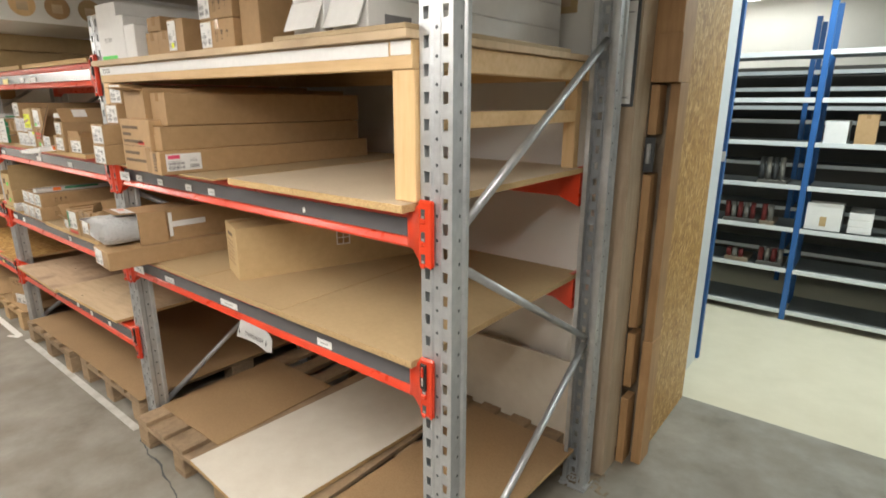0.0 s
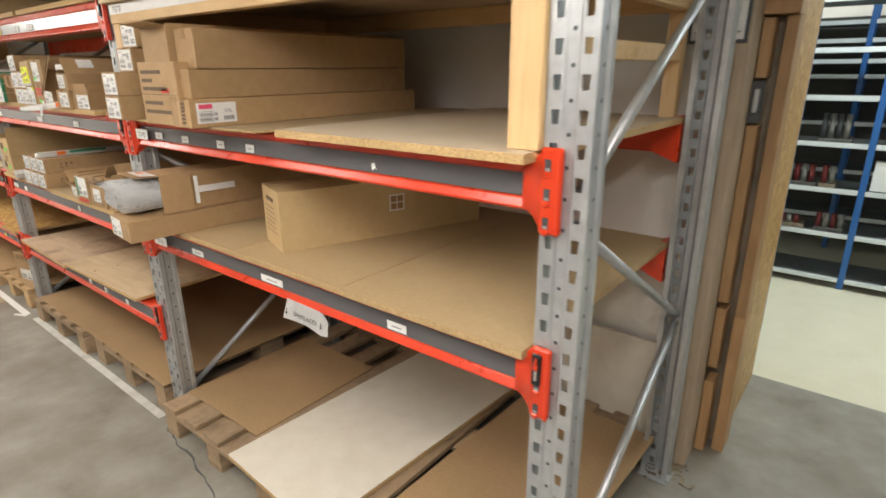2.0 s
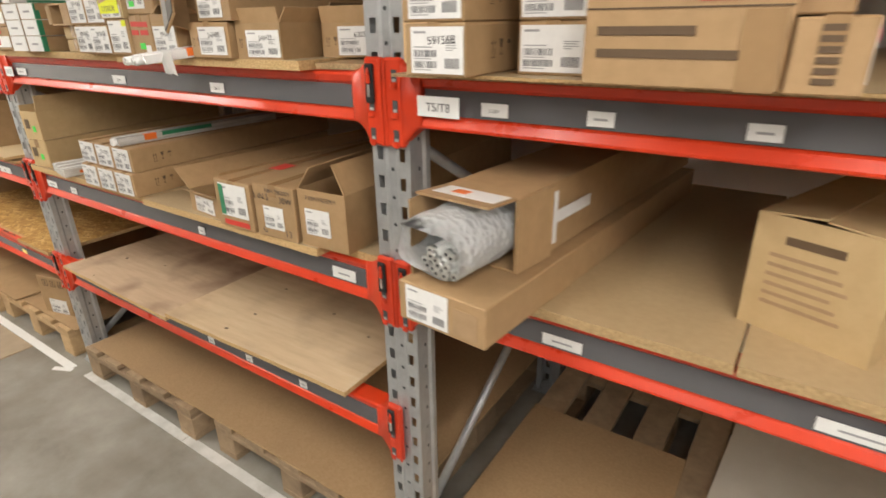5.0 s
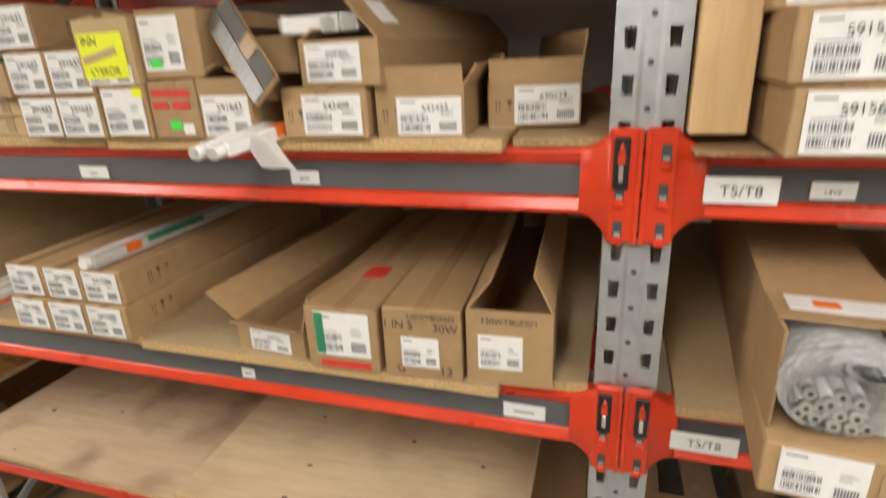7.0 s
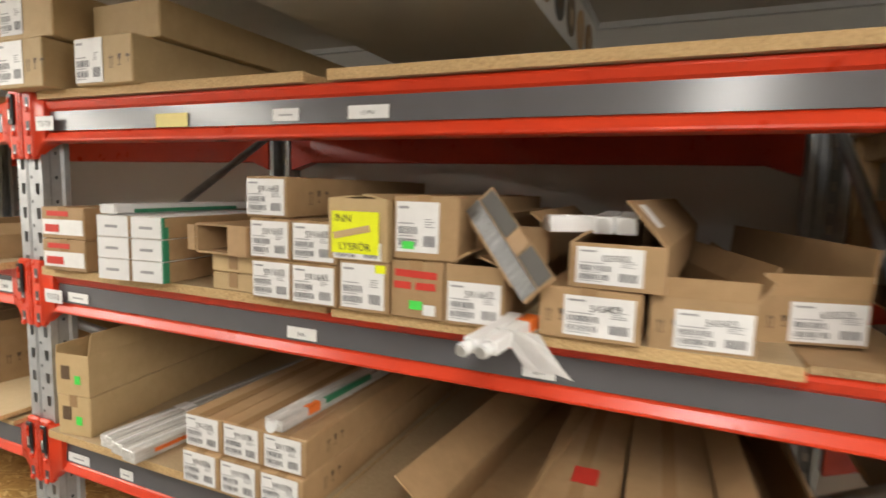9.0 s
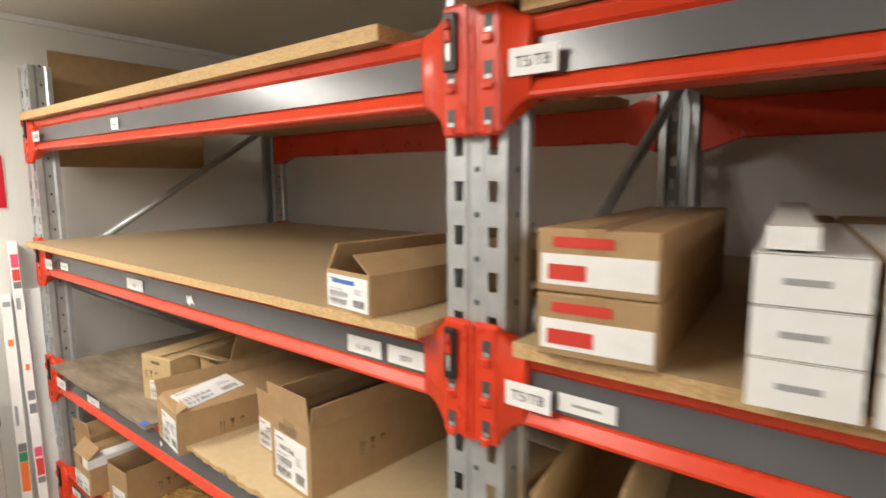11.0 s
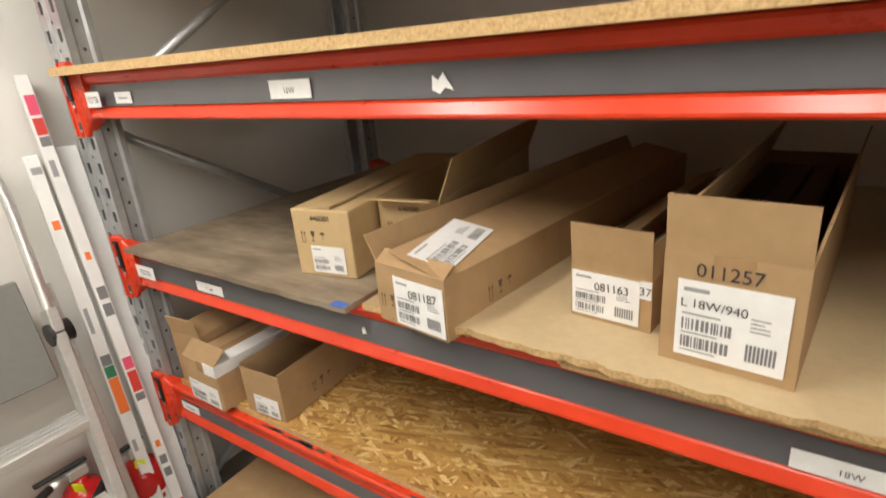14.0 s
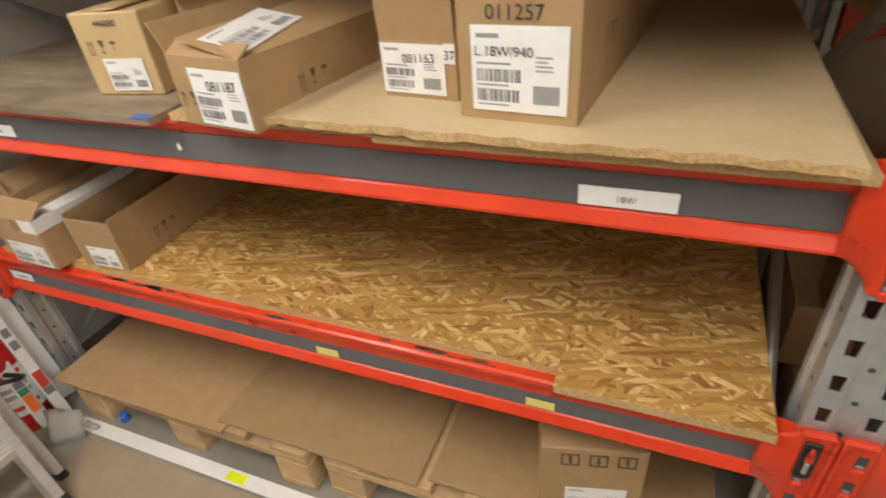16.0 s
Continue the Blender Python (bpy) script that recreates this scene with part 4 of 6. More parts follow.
part("sticker", box_bm(-0.04, -0.018, -0.003, -0.0021, 0.018, 0.031), M["green"], o, "green sticker")
carton(-2.608, -2.508, -0.056, Z2, 0.098, 0.6, 1, top="open", flaps=(("l", 0.045, -60, 1), ("r", 0.045, -70, 1)), label=(0.05, 0.95, 0.05, 0.72), text="591643", seed=22,
       desc="open brown carton with white front label", group=G2)
carton(-2.452, -2.305, -0.058, Z2, 0.079, 0.75, -1, label=(0.26, 0.95, 0.1, 0.86), text="543409", marks=(0.08, 0.35, 0.018), seed=23, desc="low wide brown carton with white label", group=G2)
o = carton(-2.41, -2.275, -0.06, Z2 + 0.0805, 0.066, 0.75, -4, label=(0.08, 0.78, 0.1, 0.92), text="029301", seed=24, top="open", flaps=(("l", 0.03, -55, 1), ("r", 0.085, -42, 1)),
           desc="open brown carton lying on another with a raised flap", group=G2)
part("flap_label", box_bm(0.0004, 0.0012, 0.06, 0.12, 0.03, 0.075), M["white"], o, "white label on the flap", pose(0.0675, 0, 0.066) @ pose(0, 0, 0, 0, -42, 0))
carton(-2.294, -2.157, -0.04, Z2, 0.075, 0.7, 4, top="open", flaps=(("f", 0.03, 12, 1), ("l", 0.03, -40, 1), ("r", 0.035, 35, 1)), label=(0.24, 0.97, 0.06, 0.8), text="543423",
       marks=(0.08, 0.35, 0.018), seed=25, desc="open brown carton with raised front flap", group=G2)
carton(-2.146, -1.995, 0.09, Z2 + 0.0, 0.072, 0.6, 14, top="open", flaps=(("f", 0.035, 10, 1), ("r", 0.075, 6, 1), ("l", 0.05, -30, 1)), label=(0.28, 0.98, 0.06, 0.9), text="630529",
       marks=(0.08, 0.35, 0.018), seed=26, desc="open brown carton lying askew with white label", group=G2)
carton(-2.585, -2.46, 0.02, Z2 + 0.1, 0.06, 0.55, 3, top="open", flaps=(("l", 0.04, -60, 1), ("r", 0.04, -50, 1)), seed=28, desc="open brown carton behind a foil-lined flap", group=G2)

# split foil-lined sleeve leaning over the cartons
ax = Vector((-0.124, 0.08, 0.126)).normalized()
n_dir = (Vector((0, 1, 0)) - ax * ax.y).normalized()
lean = Matrix((n_dir.cross(ax), n_dir, ax)).transposed().to_4x4()
lean.translation = (-2.44, -0.098, Z2 + 0.078)
sl = thing("packing_sleeve", "split cardboard sleeve with scuffed silver lining leaning over cartons", "packaging", lean)
part("foil_face", box_bm(-0.03, -0.002, -0.012, -0.009, 0.0, 0.19), M["silver"], sl, "scuffed silver foil face")
part("foil_face", box_bm(0.001, 0.028, -0.0115, -0.009, 0.0, 0.06), M["darkgrey"], sl, "dark foil face")
part("foil_face", box_bm(0.001, 0.028, -0.0115, -0.009, 0.1, 0.185), M["darkgrey"], sl, "dark foil face")
part("cardboard_back", box_bm(-0.0305, 0.0285, -0.0088, -0.004, -0.004, 0.191), M["card"], sl)
part("tape_patch", box_bm(0.0, 0.0287, -0.0125, -0.0116, 0.062, 0.098), M["tapeb"], sl, "brown tape patch")
part("side_wing", box_bm(-0.034, -0.0308, -0.012, 0.05, 0.03, 0.17), M["card"], sl)


def tubes(n, x, y, z, length, yaw=0.0, r=0.013, label="", layers=1, tilt=0.0, sleeve=None):
    """Loose lamp tubes with metal caps and pins."""
    out = []
    for k in range(n):
        t = thing("lamp_tube", label or "white fluorescent lamp tube with metal end cap", "lamp tube", pose(x + (k % 4) * 2 * r * 1.05, y, z + (k // 4) * r * 1.8, tilt, 0, yaw), "loose lamp tubes")
        part("glass", rod_bm((0, 0.02, r), (0, length - 0.02, r), r * 0.97, 12), M["tubewhite"], t)
        bm = bmesh.new()
        rod(bm, (0, 0, r), (0, 0.02, r), r, 12)
        rod(bm, (-0.006, -0.007, r), (-0.006, 0, r), 0.0014, 6)
        rod(bm, (0.006, -0.007, r), (0.006, 0, r), 0.0014, 6)
        part("end_cap", bm, M["tubecap"], t, "metal end cap")
        out.append(t)
    return out


# white sleeved tubes lying on top and poking out at the front
for k in range(3):
    s = thing("tube_sleeve", "white cardboard sleeve holding a lamp tube", "lamp tube", pose(-2.4 + 0.033 * k if k else -2.45, -0.03, Z2 + 0.158, 0, 0, -60 if not k else 4), "sleeved tubes on the cartons")
    part("sleeve", box_bm(-0.015, 0.015, 0.0, 0.13 if not k else 0.3, 0.0, 0.026, 0.002), M["whitebox"], s)
    part("tube_end", rod_bm((0, -0.004, 0.013), (0, 0.01, 0.013), 0.011, 12), M["tubecap"], s, "metal tube end")
for k in range(2):
    s = thing("tube_sleeve", "short white sleeve with tube end lying over the shelf edge", "lamp tube", pose(-2.526 + 0.028 * k, -0.172 + 0.004 * k, Z2 - 0.0125, 6, 0, -13), "sleeved tubes on the shelf edge")
    part("sleeve", box_bm(-0.0115, 0.0115, 0.012, 0.15, 0.0, 0.022, 0.002), M["whitebox"], s)
    part("tube_end", rod_bm((0, -0.008, 0.011), (0, 0.02, 0.011), 0.0102, 14), M["tubewhite"], s, "white glass tube end")
    part("tube_cap", rod_bm((0, -0.012, 0.011), (0, -0.0081, 0.011), 0.0082, 14), M["tubecap"], s, "metal tube cap")
    part("orange_print", box_bm(-0.0117, 0.0117, 0.11, 0.145, 0.004, 0.0224), M["orange"] if k else M["whitebox"], s)
pp = thing("paper_slip", "crumpled white paper slip hanging over the shelf edge", "paper", pose(-2.475, -0.105, Z2 + 0.006, 0, 0, 12))
bm = bmesh.new()
g = [[bm.verts.new((-0.03 + 0.022 * i + 0.016 * j, -0.03 * i * 0.3 - 0.012 * j, 0.004 * math.sin(3 * i + j) - 0.016 * j + 0.012)) for i in range(4)] for j in range(4)]
for j in range(3):
    for i in range(3):
        bm.faces.new((g[j][i], g[j][i + 1], g[j + 1][i + 1], g[j + 1][i]))
bmesh.ops.solidify(bm, geom=bm.faces[:], thickness=0.0006)
part("sheet", bm, M["white"], pp)

# second bay, upper shelf, far end: white-ended cartons and taped ones
for k in range(2):
    o = carton(-3.675, -3.535, -0.045, Z2 + 0.077 * k, 0.076, 0.55, 5, seed=30 + k, desc="brown carton with red and white printed end", group=G2)
    part("white_panel", box_bm(-0.064, 0.066, -0.0018, -0.0009, 0.01, 0.046), M["white"], o, "white printed panel")
    part("red_print", box_bm(-0.055, -0.01 if k else 0.0, -0.0026, -0.0019, 0.016, 0.034), M["redink"], o, "red print")
    part("red_print", box_bm(-0.05, 0.02, -0.0018, -0.0009, 0.054, 0.066), M["redink"], o, "red print")
for c, x0 in enumerate((-3.448, -3.352)):
    for k in range(3):
        o = carton(x0, x0 + 0.088, -0.062 + 0.0098 * c, Z2 + 0.048 * k, 0.047, 0.6, 6, "card", tape=False, seed=33 + k, desc="slim carton with a white end and green edge", group=G2)
        part("white_end", box_bm(-0.0435, 0.0435, -0.0022, -0.001, 0.001, 0.046), M["whitebox"], o, "white end panel")
        if c == 1:
            part("green_edge", box_bm(0.0395, 0.0446, -0.003, 0.012, 0.001, 0.046), M["dgreen"], o, "green printed edge")
        part("green_edge", box_bm(-0.0435, 0.0435, -0.002, 0.4, 0.0468, 0.0476), M["whitebox"], o, "printed edge")
        part("print", box_bm(-0.02, 0.015, -0.003, -0.0023, 0.02, 0.026), M["greyink"], o)
s = thing("tube_sleeve", "slim white and green lamp sleeve lying on cartons", "lamp tube", pose(-3.42, -0.06, Z2 + 0.1465, 0, 0, 6))
part("sleeve", box_bm(-0.02, 0.02, 0, 0.55, 0, 0.02, 0.001), M["whitebox"], s)
part("green_edge", box_bm(0.0201, 0.0207, 0.05, 0.4, 0.0, 0.009), M["dgreen"], s, "green printed edge")
part("white_end", box_bm(-0.0205, 0.0205, -0.002, 0.05, 0.0, 0.0205), M["whitebox"], s, "white end")
for k in range(2):
    carton(-3.15, -3.03, -0.03, Z2 + 0.038 * k, 0.037, 0.45, -3 + 2 * k, "cardlt", seed=41 + k, desc="low brown carton closed with tape", group=G2)
# open-ended carton lying on the taped ones
oe = thing("cardboard_box", "flat brown carton with its open end towards the aisle", "box", pose(-3.1, -0.05, Z2 + 0.0765, 0, 0, -4), G2)
bm = hollow_bm(-0.075, 0.075, 0, 0.4, 0.06, 0.004, True)
part("body", bm, M["card"], oe)
part("flap", box_bm(0.02, 0.072, -0.003, 0.0, 0.0, 0.06), M["card"], oe)
part("flap", box_bm(-0.1, -0.078, -0.001, 0.002, 0.004, 0.056), M["card"], oe)

# second bay, lower shelf
G1 = "long cartons on the lower shelf"
for r in range(2):
    for c in range(3):
        carton(-3.222 + 0.108 * c, -3.117 + 0.108 * c, -0.052 + 0.01 * r, Z1 + 0.077 * r, 0.076, 0.85, 0.5, label=(0.04, 0.9, 0.06, 0.95), text="591596", seed=50 + 3 * r + c,
               side_marks=(0.07, 0.35, 0.024) if c == 2 else None, desc="small square carton with white end label", group=G1)
s = thing("tube_sleeve", "green and white printed lamp sleeve lying on cartons", "lamp tube", pose(-2.985, -0.035, Z1 + 0.1545, 0, 0, -2))
part("sleeve", box_bm(-0.022, 0.022, 0, 0.6, 0, 0.024, 0.001), M["film"], s)
part("green_print", box_bm(0.014, 0.0224, 0.14, 0.32, 0.012, 0.0245), M["dgreen"], s, "green print")
part("white_side", box_bm(-0.0225, -0.004, -0.001, 0.58, 0.001, 0.0248), M["film"], s, "clear printed side")
part("orange_band", box_bm(0.008, 0.0228, 0.08, 0.12, 0.006, 0.0249), M["orange"], s, "orange band")
part("tube_end", rod_bm((0, -0.012, 0.012), (0, 0.005, 0.012), 0.012, 12), M["tubewhite"], s, "white tube end")
carton(-2.647, -2.487, -0.03, Z1, 0.06, 0.8, -5, top="open", flaps=(("l", 0.09, 55, 1), ("r", 0.08, 15, 1), ("f", 0.02, 70, 1)), label=(0.2, 0.8, 0.1, 0.85), text="323231", seed=60,
       desc="low open carton holding dark-packed tubes", group=G1)
o = carton(-2.467, -2.325, -0.055, Z1, 0.13, 0.9, 1, label=(0.14, 0.9, 0.25, 0.93), seed=61, desc="tall brown carton with green-edged white label", group=G1)
part("green_band", box_bm(-0.05, -0.033, -0.0032, -0.0024, 0.035, 0.118), M["dgreen"], o, "green band")
part("red_print", box_bm(-0.045, 0.055, -0.0018, -0.0009, 0.008, 0.022), M["redink"], o, "red print")
part("red_mark", box_bm(-0.015, 0.03, 0.14, 0.2, 0.1305, 0.1312), M["redink"], o, "red printed mark")
o = carton(-2.315, -2.172, -0.048, Z1, 0.14, 0.9, 2, label=(0.24, 0.72, 0.18, 0.6), seed=62, desc="brown carton with black handwriting and label", group=G1)
letters("writing", "30W", 0.016, M["ink"], o, 0.045, -0.0015, 0.098)
letters("writing", "1 IN 5", 0.016, M["ink"], o, -0.04, -0.0015, 0.1)
letters("writing", "F30WT8GERM", 0.01, M["ink"], o, 0.018, -0.0015, 0.12)
letters("writing", "13", 0.018, M["ink"], o, 0.045, -0.0015, 0.012)
letters("writing", "G", 0.016, M["ink"], o, -0.04, -0.0015, 0.012)
o = carton(-2.165, -2.018, -0.033, Z1, 0.142, 0.9, 3, top="open", flaps=(("r", 0.075, -25, 1), ("l", 0.07, -38, 1)), label=(0.14, 0.66, 0.22, 0.68), seed=63,
           desc="open carton of tubes with a white label and handwriting", group=G1)
letters("writing", "F30WT8GERM", 0.011, M["ink"], o, 0.0, -0.0015, 0.118)
for k in range(2):
    o = carton(-3.69, -3.585, -0.02, Z1 + 0.106 * k, 0.105, 0.85, 8, top="open" if k else "closed", flaps=(("r", 0.06, 12, 1), ("l", 0.02, 0, 1)) if k else None, seed=64 + k, mat="cardlt",
               desc="narrow brown carton with green dot sticker", group=G1)
    part("sticker", box_bm(0.008, 0.026, -0.0018, -0.0009, 0.03, 0.052), M["green"], o, "green sticker")
    part("print", box_bm(-0.035, -0.008, -0.0016, -0.0009, 0.04, 0.075), M["brownink"], o)
for k in range(3):
    s = thing("tube_sleeve", "white printed cardboard tube sleeve lying loose", "lamp tube", pose(-3.505 + 0.055 * k, -0.03 - 0.012 * k, Z1 + (0.0 if k < 2 else 0.0), 0, 0, -4), "loose tube sleeves")
    part("sleeve", box_bm(-0.024, 0.024, 0, 0.85, 0, 0.03, 0.002), M["film"], s)
    part("fold", box_bm(-0.003, 0.003, 0.0, 0.84, 0.0301, 0.0325), M["whitebox"], s, "white folded seam")
    part("yellow_band", box_bm(-0.0245, 0.0245, 0.2, 0.24, 0.004, 0.0305), M["yellow"] if k == 2 else M["white"], s)
    part("print", box_bm(0.0235, 0.0246, 0.05, 0.16, 0.01, 0.02), M["orange"], s)

# second bay, top boards
GB = "cartons on top boards"
carton(-3.8, -3.625, -0.06, Z3, 0.112, 0.9, 0, "cardlt", label=(0.03, 0.6, 0.08, 0.96), marks=(0.68, 0.35, 0.025), seed=70, tape=False, desc="long yellowish carton with white label on the top boards", group=GB)
carton(-3.545, -3.36, -0.035, Z3, 0.105, 0.9, 0, "cardlt", label=(0.0, 0.5, 0.05, 0.96), marks=(0.62, 0.35, 0.025), seed=71, tape=False, desc="long yellowish carton with white label on the top boards", group=GB)
carton(-3.81, -3.6, -0.05, Z3 + 0.1135, 0.11, 0.9, 1, "cardlt", label=(0.1, 0.5, 0.1, 0.9), seed=72, tape=False, desc="long yellowish carton lying on another", group=GB)
carton(-3.56, -3.34, 0.02, Z3 + 0.1065, 0.085, 0.85, 0, "cardlt", seed=73, tape=False, desc="long plain yellowish carton lying on another", group=GB)

# first bay, upper shelf
ZA = BEAM[2] + 0.0105
for k, (x0, y0) in enumerate(((-1.755, -0.125), (-1.762, -0.12), (-1.773, -0.05), (-1.762, -0.03))):
    carton(x0, x0 + 0.116, y0, ZA + 0.081 * k, 0.08, 0.95, 0.5, label=(0.12, 0.97, 0.06, 0.93), text="591568", seed=80 + k, side_marks=(0.08, 0.35, 0.026),
           desc="square brown carton with white end label by the post", group="cartons by the timber post")
for k in range(3):
    carton(-1.6, -1.48, -0.03, ZA + 0.081 * k, 0.08, 0.9, 0, label=(0.05, 0.95, 0.06, 0.93), seed=85 + k, desc="square brown carton with white end label", group="cartons by the timber post")
o = carton(-1.455, -1.218, -0.125, ZA, 0.19, 0.9, 0, seed=88, tape=False, desc="brown carton printed with rows of dark bars", group="long brown cartons")
for k, (c, a, b) in enumerate(((0.155, -0.1, 0.03), (0.13, -0.1, -0.03), (0.105, -0.1, 0.06), (0.062, -0.1, 0.02), (0.1, 0.02, 0.07), (0.035, -0.1, 0.09))):
    part("print", box_bm(a, b, -0.0016, -0.0009, c, c + 0.011), M["brownink"] if k != 4 else M["redink"], o)
part("seam", box_bm(-0.117, 0.117, -0.0014, -0.0006, 0.0925, 0.0945), M["brownink"], o)
part("tape", box_bm(0.07, 0.112, -0.0022, -0.0015, 0.0, 0.09), M["tapeb"], o, "brown packing tape")
o = carton(-1.215, -1.142, -0.135, ZA, 0.082, 1.0, 0, seed=89, desc="long brown carton with printed white side label", group="long brown cartons")
for k in range(6):
    part("print", box_bm(-0.012, 0.01, -0.0016, -0.0009, 0.012 + 0.011 * k, 0.019 + 0.011 * k), M["brownink"], o)
st = sticker(0.13, 0.06, 89, o, "white product label", pose(0.0378, 0.02, 0.012, 0, 0, 90), name="shipping_label")
part("red_band", box_bm(0.008, 0.05, -0.0022, -0.0014, 0.043, 0.056), M["pinkink"], st, "red print")
o = carton(-1.28, -1.165, -0.11, ZA + 0.083, 0.085, 0.94, 0, seed=90, desc="long brown carton lying on another", group="long brown cartons")
carton(-1.45, -1.285, -0.1, ZA + 0.191, 0.1, 0.95, 0, top="open", flaps=(("f", 0.06, 80, 1), ("r", 0.01, 0, 1)), seed=91, desc="long brown carton with torn open end", group="long brown cartons")
carton(-1.28, -1.17, -0.08, ZA + 0.169, 0.115, 0.92, 0, seed=92, desc="long plain brown carton on top of the stack", group="long brown cartons")

# first bay, lower shelf
BIG = (-1.23, -1.03, 0.095, -20)
o = carton(BIG[0], BIG[1], BIG[2], Z1, 0.205, 0.8, BIG[3], "cardlt", seed=100, top="open", flaps=(("l", 0.1, -84, 1), ("r", 0.1, -86, 1)), desc="large yellowish carton with loosely closed lid", group="")
for k in range(6):
    part("print", box_bm(-0.07, 0.05 - 0.01 * (k % 3), -0.0016, -0.0009, 0.05 + 0.017 * k, 0.056 + 0.017 * k), M["cardin"], o)
part("print", box_bm(-0.05, 0.035, -0.0016, -0.0009, 0.16, 0.174), M["brownink"], o)
st = part("square_label", box_bm(0.1004, 0.1012, 0.4, 0.46, 0.09, 0.15), M["white"], o, "small white square label")
for ka, kb in ((0, 0), (0, 1), (1, 0), (1, 1)):
    part("print", box_bm(0.1013, 0.1018, 0.405 + 0.027 * ka, 0.428 + 0.027 * ka, 0.095 + 0.027 * kb, 0.118 + 0.027 * kb), M["tapeb"], st)
o = carton(-1.74, -1.55, -0.2, Z1, 0.078, 1.1, -5, seed=101, tape=False, label=(0.1, 0.6, 0.1, 0.95), desc="flat long brown carton jutting out over the beam", group="")
part("print", box_bm(0.03, 0.08, -0.0016, -0.0009, 0.01, 0.06), M["cardin"], o)
o = thing("cardboard_box", "open-ended brown carton of bubble-wrapped lamp tubes", "box", pose(-1.65, -0.06, Z1 + 0.0795, 0, 0, -5))
part("body", hollow_bm(-0.08, 0.08, 0, 1.0, 0.14, 0.004, True), M["card"], o)
part("flap", box_bm(-0.004, 0.0, -0.11, 0.0, 0.0, 0.14), M["card"], o, "", pose(-0.076, 0, 0, 0, 0, 4))
part("flap", box_bm(-0.078, 0.078, -0.085, 0.0, 0.0, 0.004), M["card"], o, "", pose(0, 0, 0.137, -4, 0, 0))
part("flap", box_bm(0.0, 0.004, 0.0, 0.11, 0.0, 0.14), M["card"], o, "", pose(0.0802, 0, 0, 0, 0, -4))
st = part("shipping_label", box_bm(-0.06, 0.07, -0.06, -0.005, 0.0045, 0.0055), M["white"], o, "white and orange label", pose(0, 0, 0.137, -4, 0, 0))
part("label_print", box_bm(-0.03, 0.0, -0.045, -0.02, 0.0056, 0.0061), M["orange"], st)
part("side_label", box_bm(0.0865, 0.0875, 0.12, 0.135, 0.02, 0.125), M["white"], o, "white tape strip")
part("side_label", box_bm(0.0865, 0.0875, 0.136, 0.28, 0.06, 0.085), M["white"], o, "white tape strip")
wr = thing("bubble_wrap_bundle", "bundle of lamp tubes wrapped in clear bubble film", "lamp tube", pose(-1.662, -0.185, Z1 + 0.084, 0, 0, -5))
bm = bmesh.new()
rings = []
for j in range(19):
    yy = -0.02 + j * 0.028
    ring = []
    for k in range(30):
        ang = 2 * math.pi * k / 30
        rr = 1 + 0.09 * noise.noise(Vector((math.cos(ang) * 2.5, yy * 20, math.sin(ang) * 2.5))) - (0.06 if j == 0 else 0)
        ring.append(bm.verts.new((0.07 * rr * math.cos(ang), yy + (0.014 * math.sin(3 * ang) - 0.03 * math.sin(ang)) * (j == 0), 0.066 + 0.062 * rr * math.sin(ang))))
    rings.append(ring)
for r0, r1 in zip(rings, rings[1:]):
    for k in range(30):
        bm.faces.new((r0[k], r1[k], r1[(k + 1) % 30], r0[(k + 1) % 30])).smooth = True
bmesh.ops.solidify(bm, geom=bm.faces[:], thickness=0.0015)
part("wrap", bm, M["wrap"], wr, "clear bubble film")
rnd = random.Random(8)
for k in range(13):
    bm = bmesh.new()
    row = 0 if k < 5 else 1 if k < 9 else 2
    tx = (-0.038, -0.034, -0.03)[row] + 0.0172 * (k - (0, 5, 9)[row]) + rnd.uniform(-0.0006, 0.0006)
    tz, ty = 0.0175 + 0.0155 * row, rnd.uniform(0.012, 0.036)
    rod(bm, (tx, ty, tz), (tx, 0.46, tz), 0.0078, 10, 0)
    rod(bm, (tx, ty - 0.012, tz), (tx, ty - 0.0004, tz), 0.008, 10, 1)
    rod(bm, (tx, ty - 0.0126, tz), (tx, ty - 0.0121, tz), 0.0032, 10, 2)
    part("tube", bm, [M["tubewhite"], M["tubecap"], M["dark"]], wr, "white tube with metal cap")

# first bay, on the timber shelf
ZT = 1.8095
GT = "white cartons on the timber shelf"
for r in range(4):
    for c in range(2):
        o = carton(-0.52 + 0.142 * c, -0.38 + 0.142 * c, 0.0 + 0.02 * c, 1.8225 + 0.087 * r, 0.086, 0.98, -2, "whitebox", tape=False, seed=110 + 2 * r + c, desc="long white carton with small red print", group=GT)
        part("red_print", box_bm(-0.045, 0.02, -0.0018, -0.0009, 0.05, 0.062), M["pinkink"], o, "small red print")
        if c == 1:
            part("print", box_bm(0.0705, 0.0715, 0.06, 0.16, 0.02, 0.045), M["barcode"], o)
            part("print", box_bm(0.0705, 0.0715, 0.19, 0.29, 0.02, 0.045), M["barcode"], o)
        if r == 0:
            part("flap", box_bm(-0.069, 0.069, -0.003, 0.0, -0.08, 0.0), M["whitebox"], o, "hanging white flap", pose(0, 0, 0.084, -24, 0, 0))
for r in range(3):
    carton(-0.98, -0.79, -0.02, ZT + 0.089 * r, 0.088, 0.8, 0, label=(0.0, 0.33, 0.08, 0.95), marks=(0.45, 0.3, 0.03), seed=120 + r, desc="brown carton with white corner label and handling marks", group="brown cartons on the timber shelf")
carton(-0.78, -0.68, 0.0, ZT, 0.16, 0.8, 0, seed=124, desc="tall plain brown carton", group="brown cartons on the timber shelf")
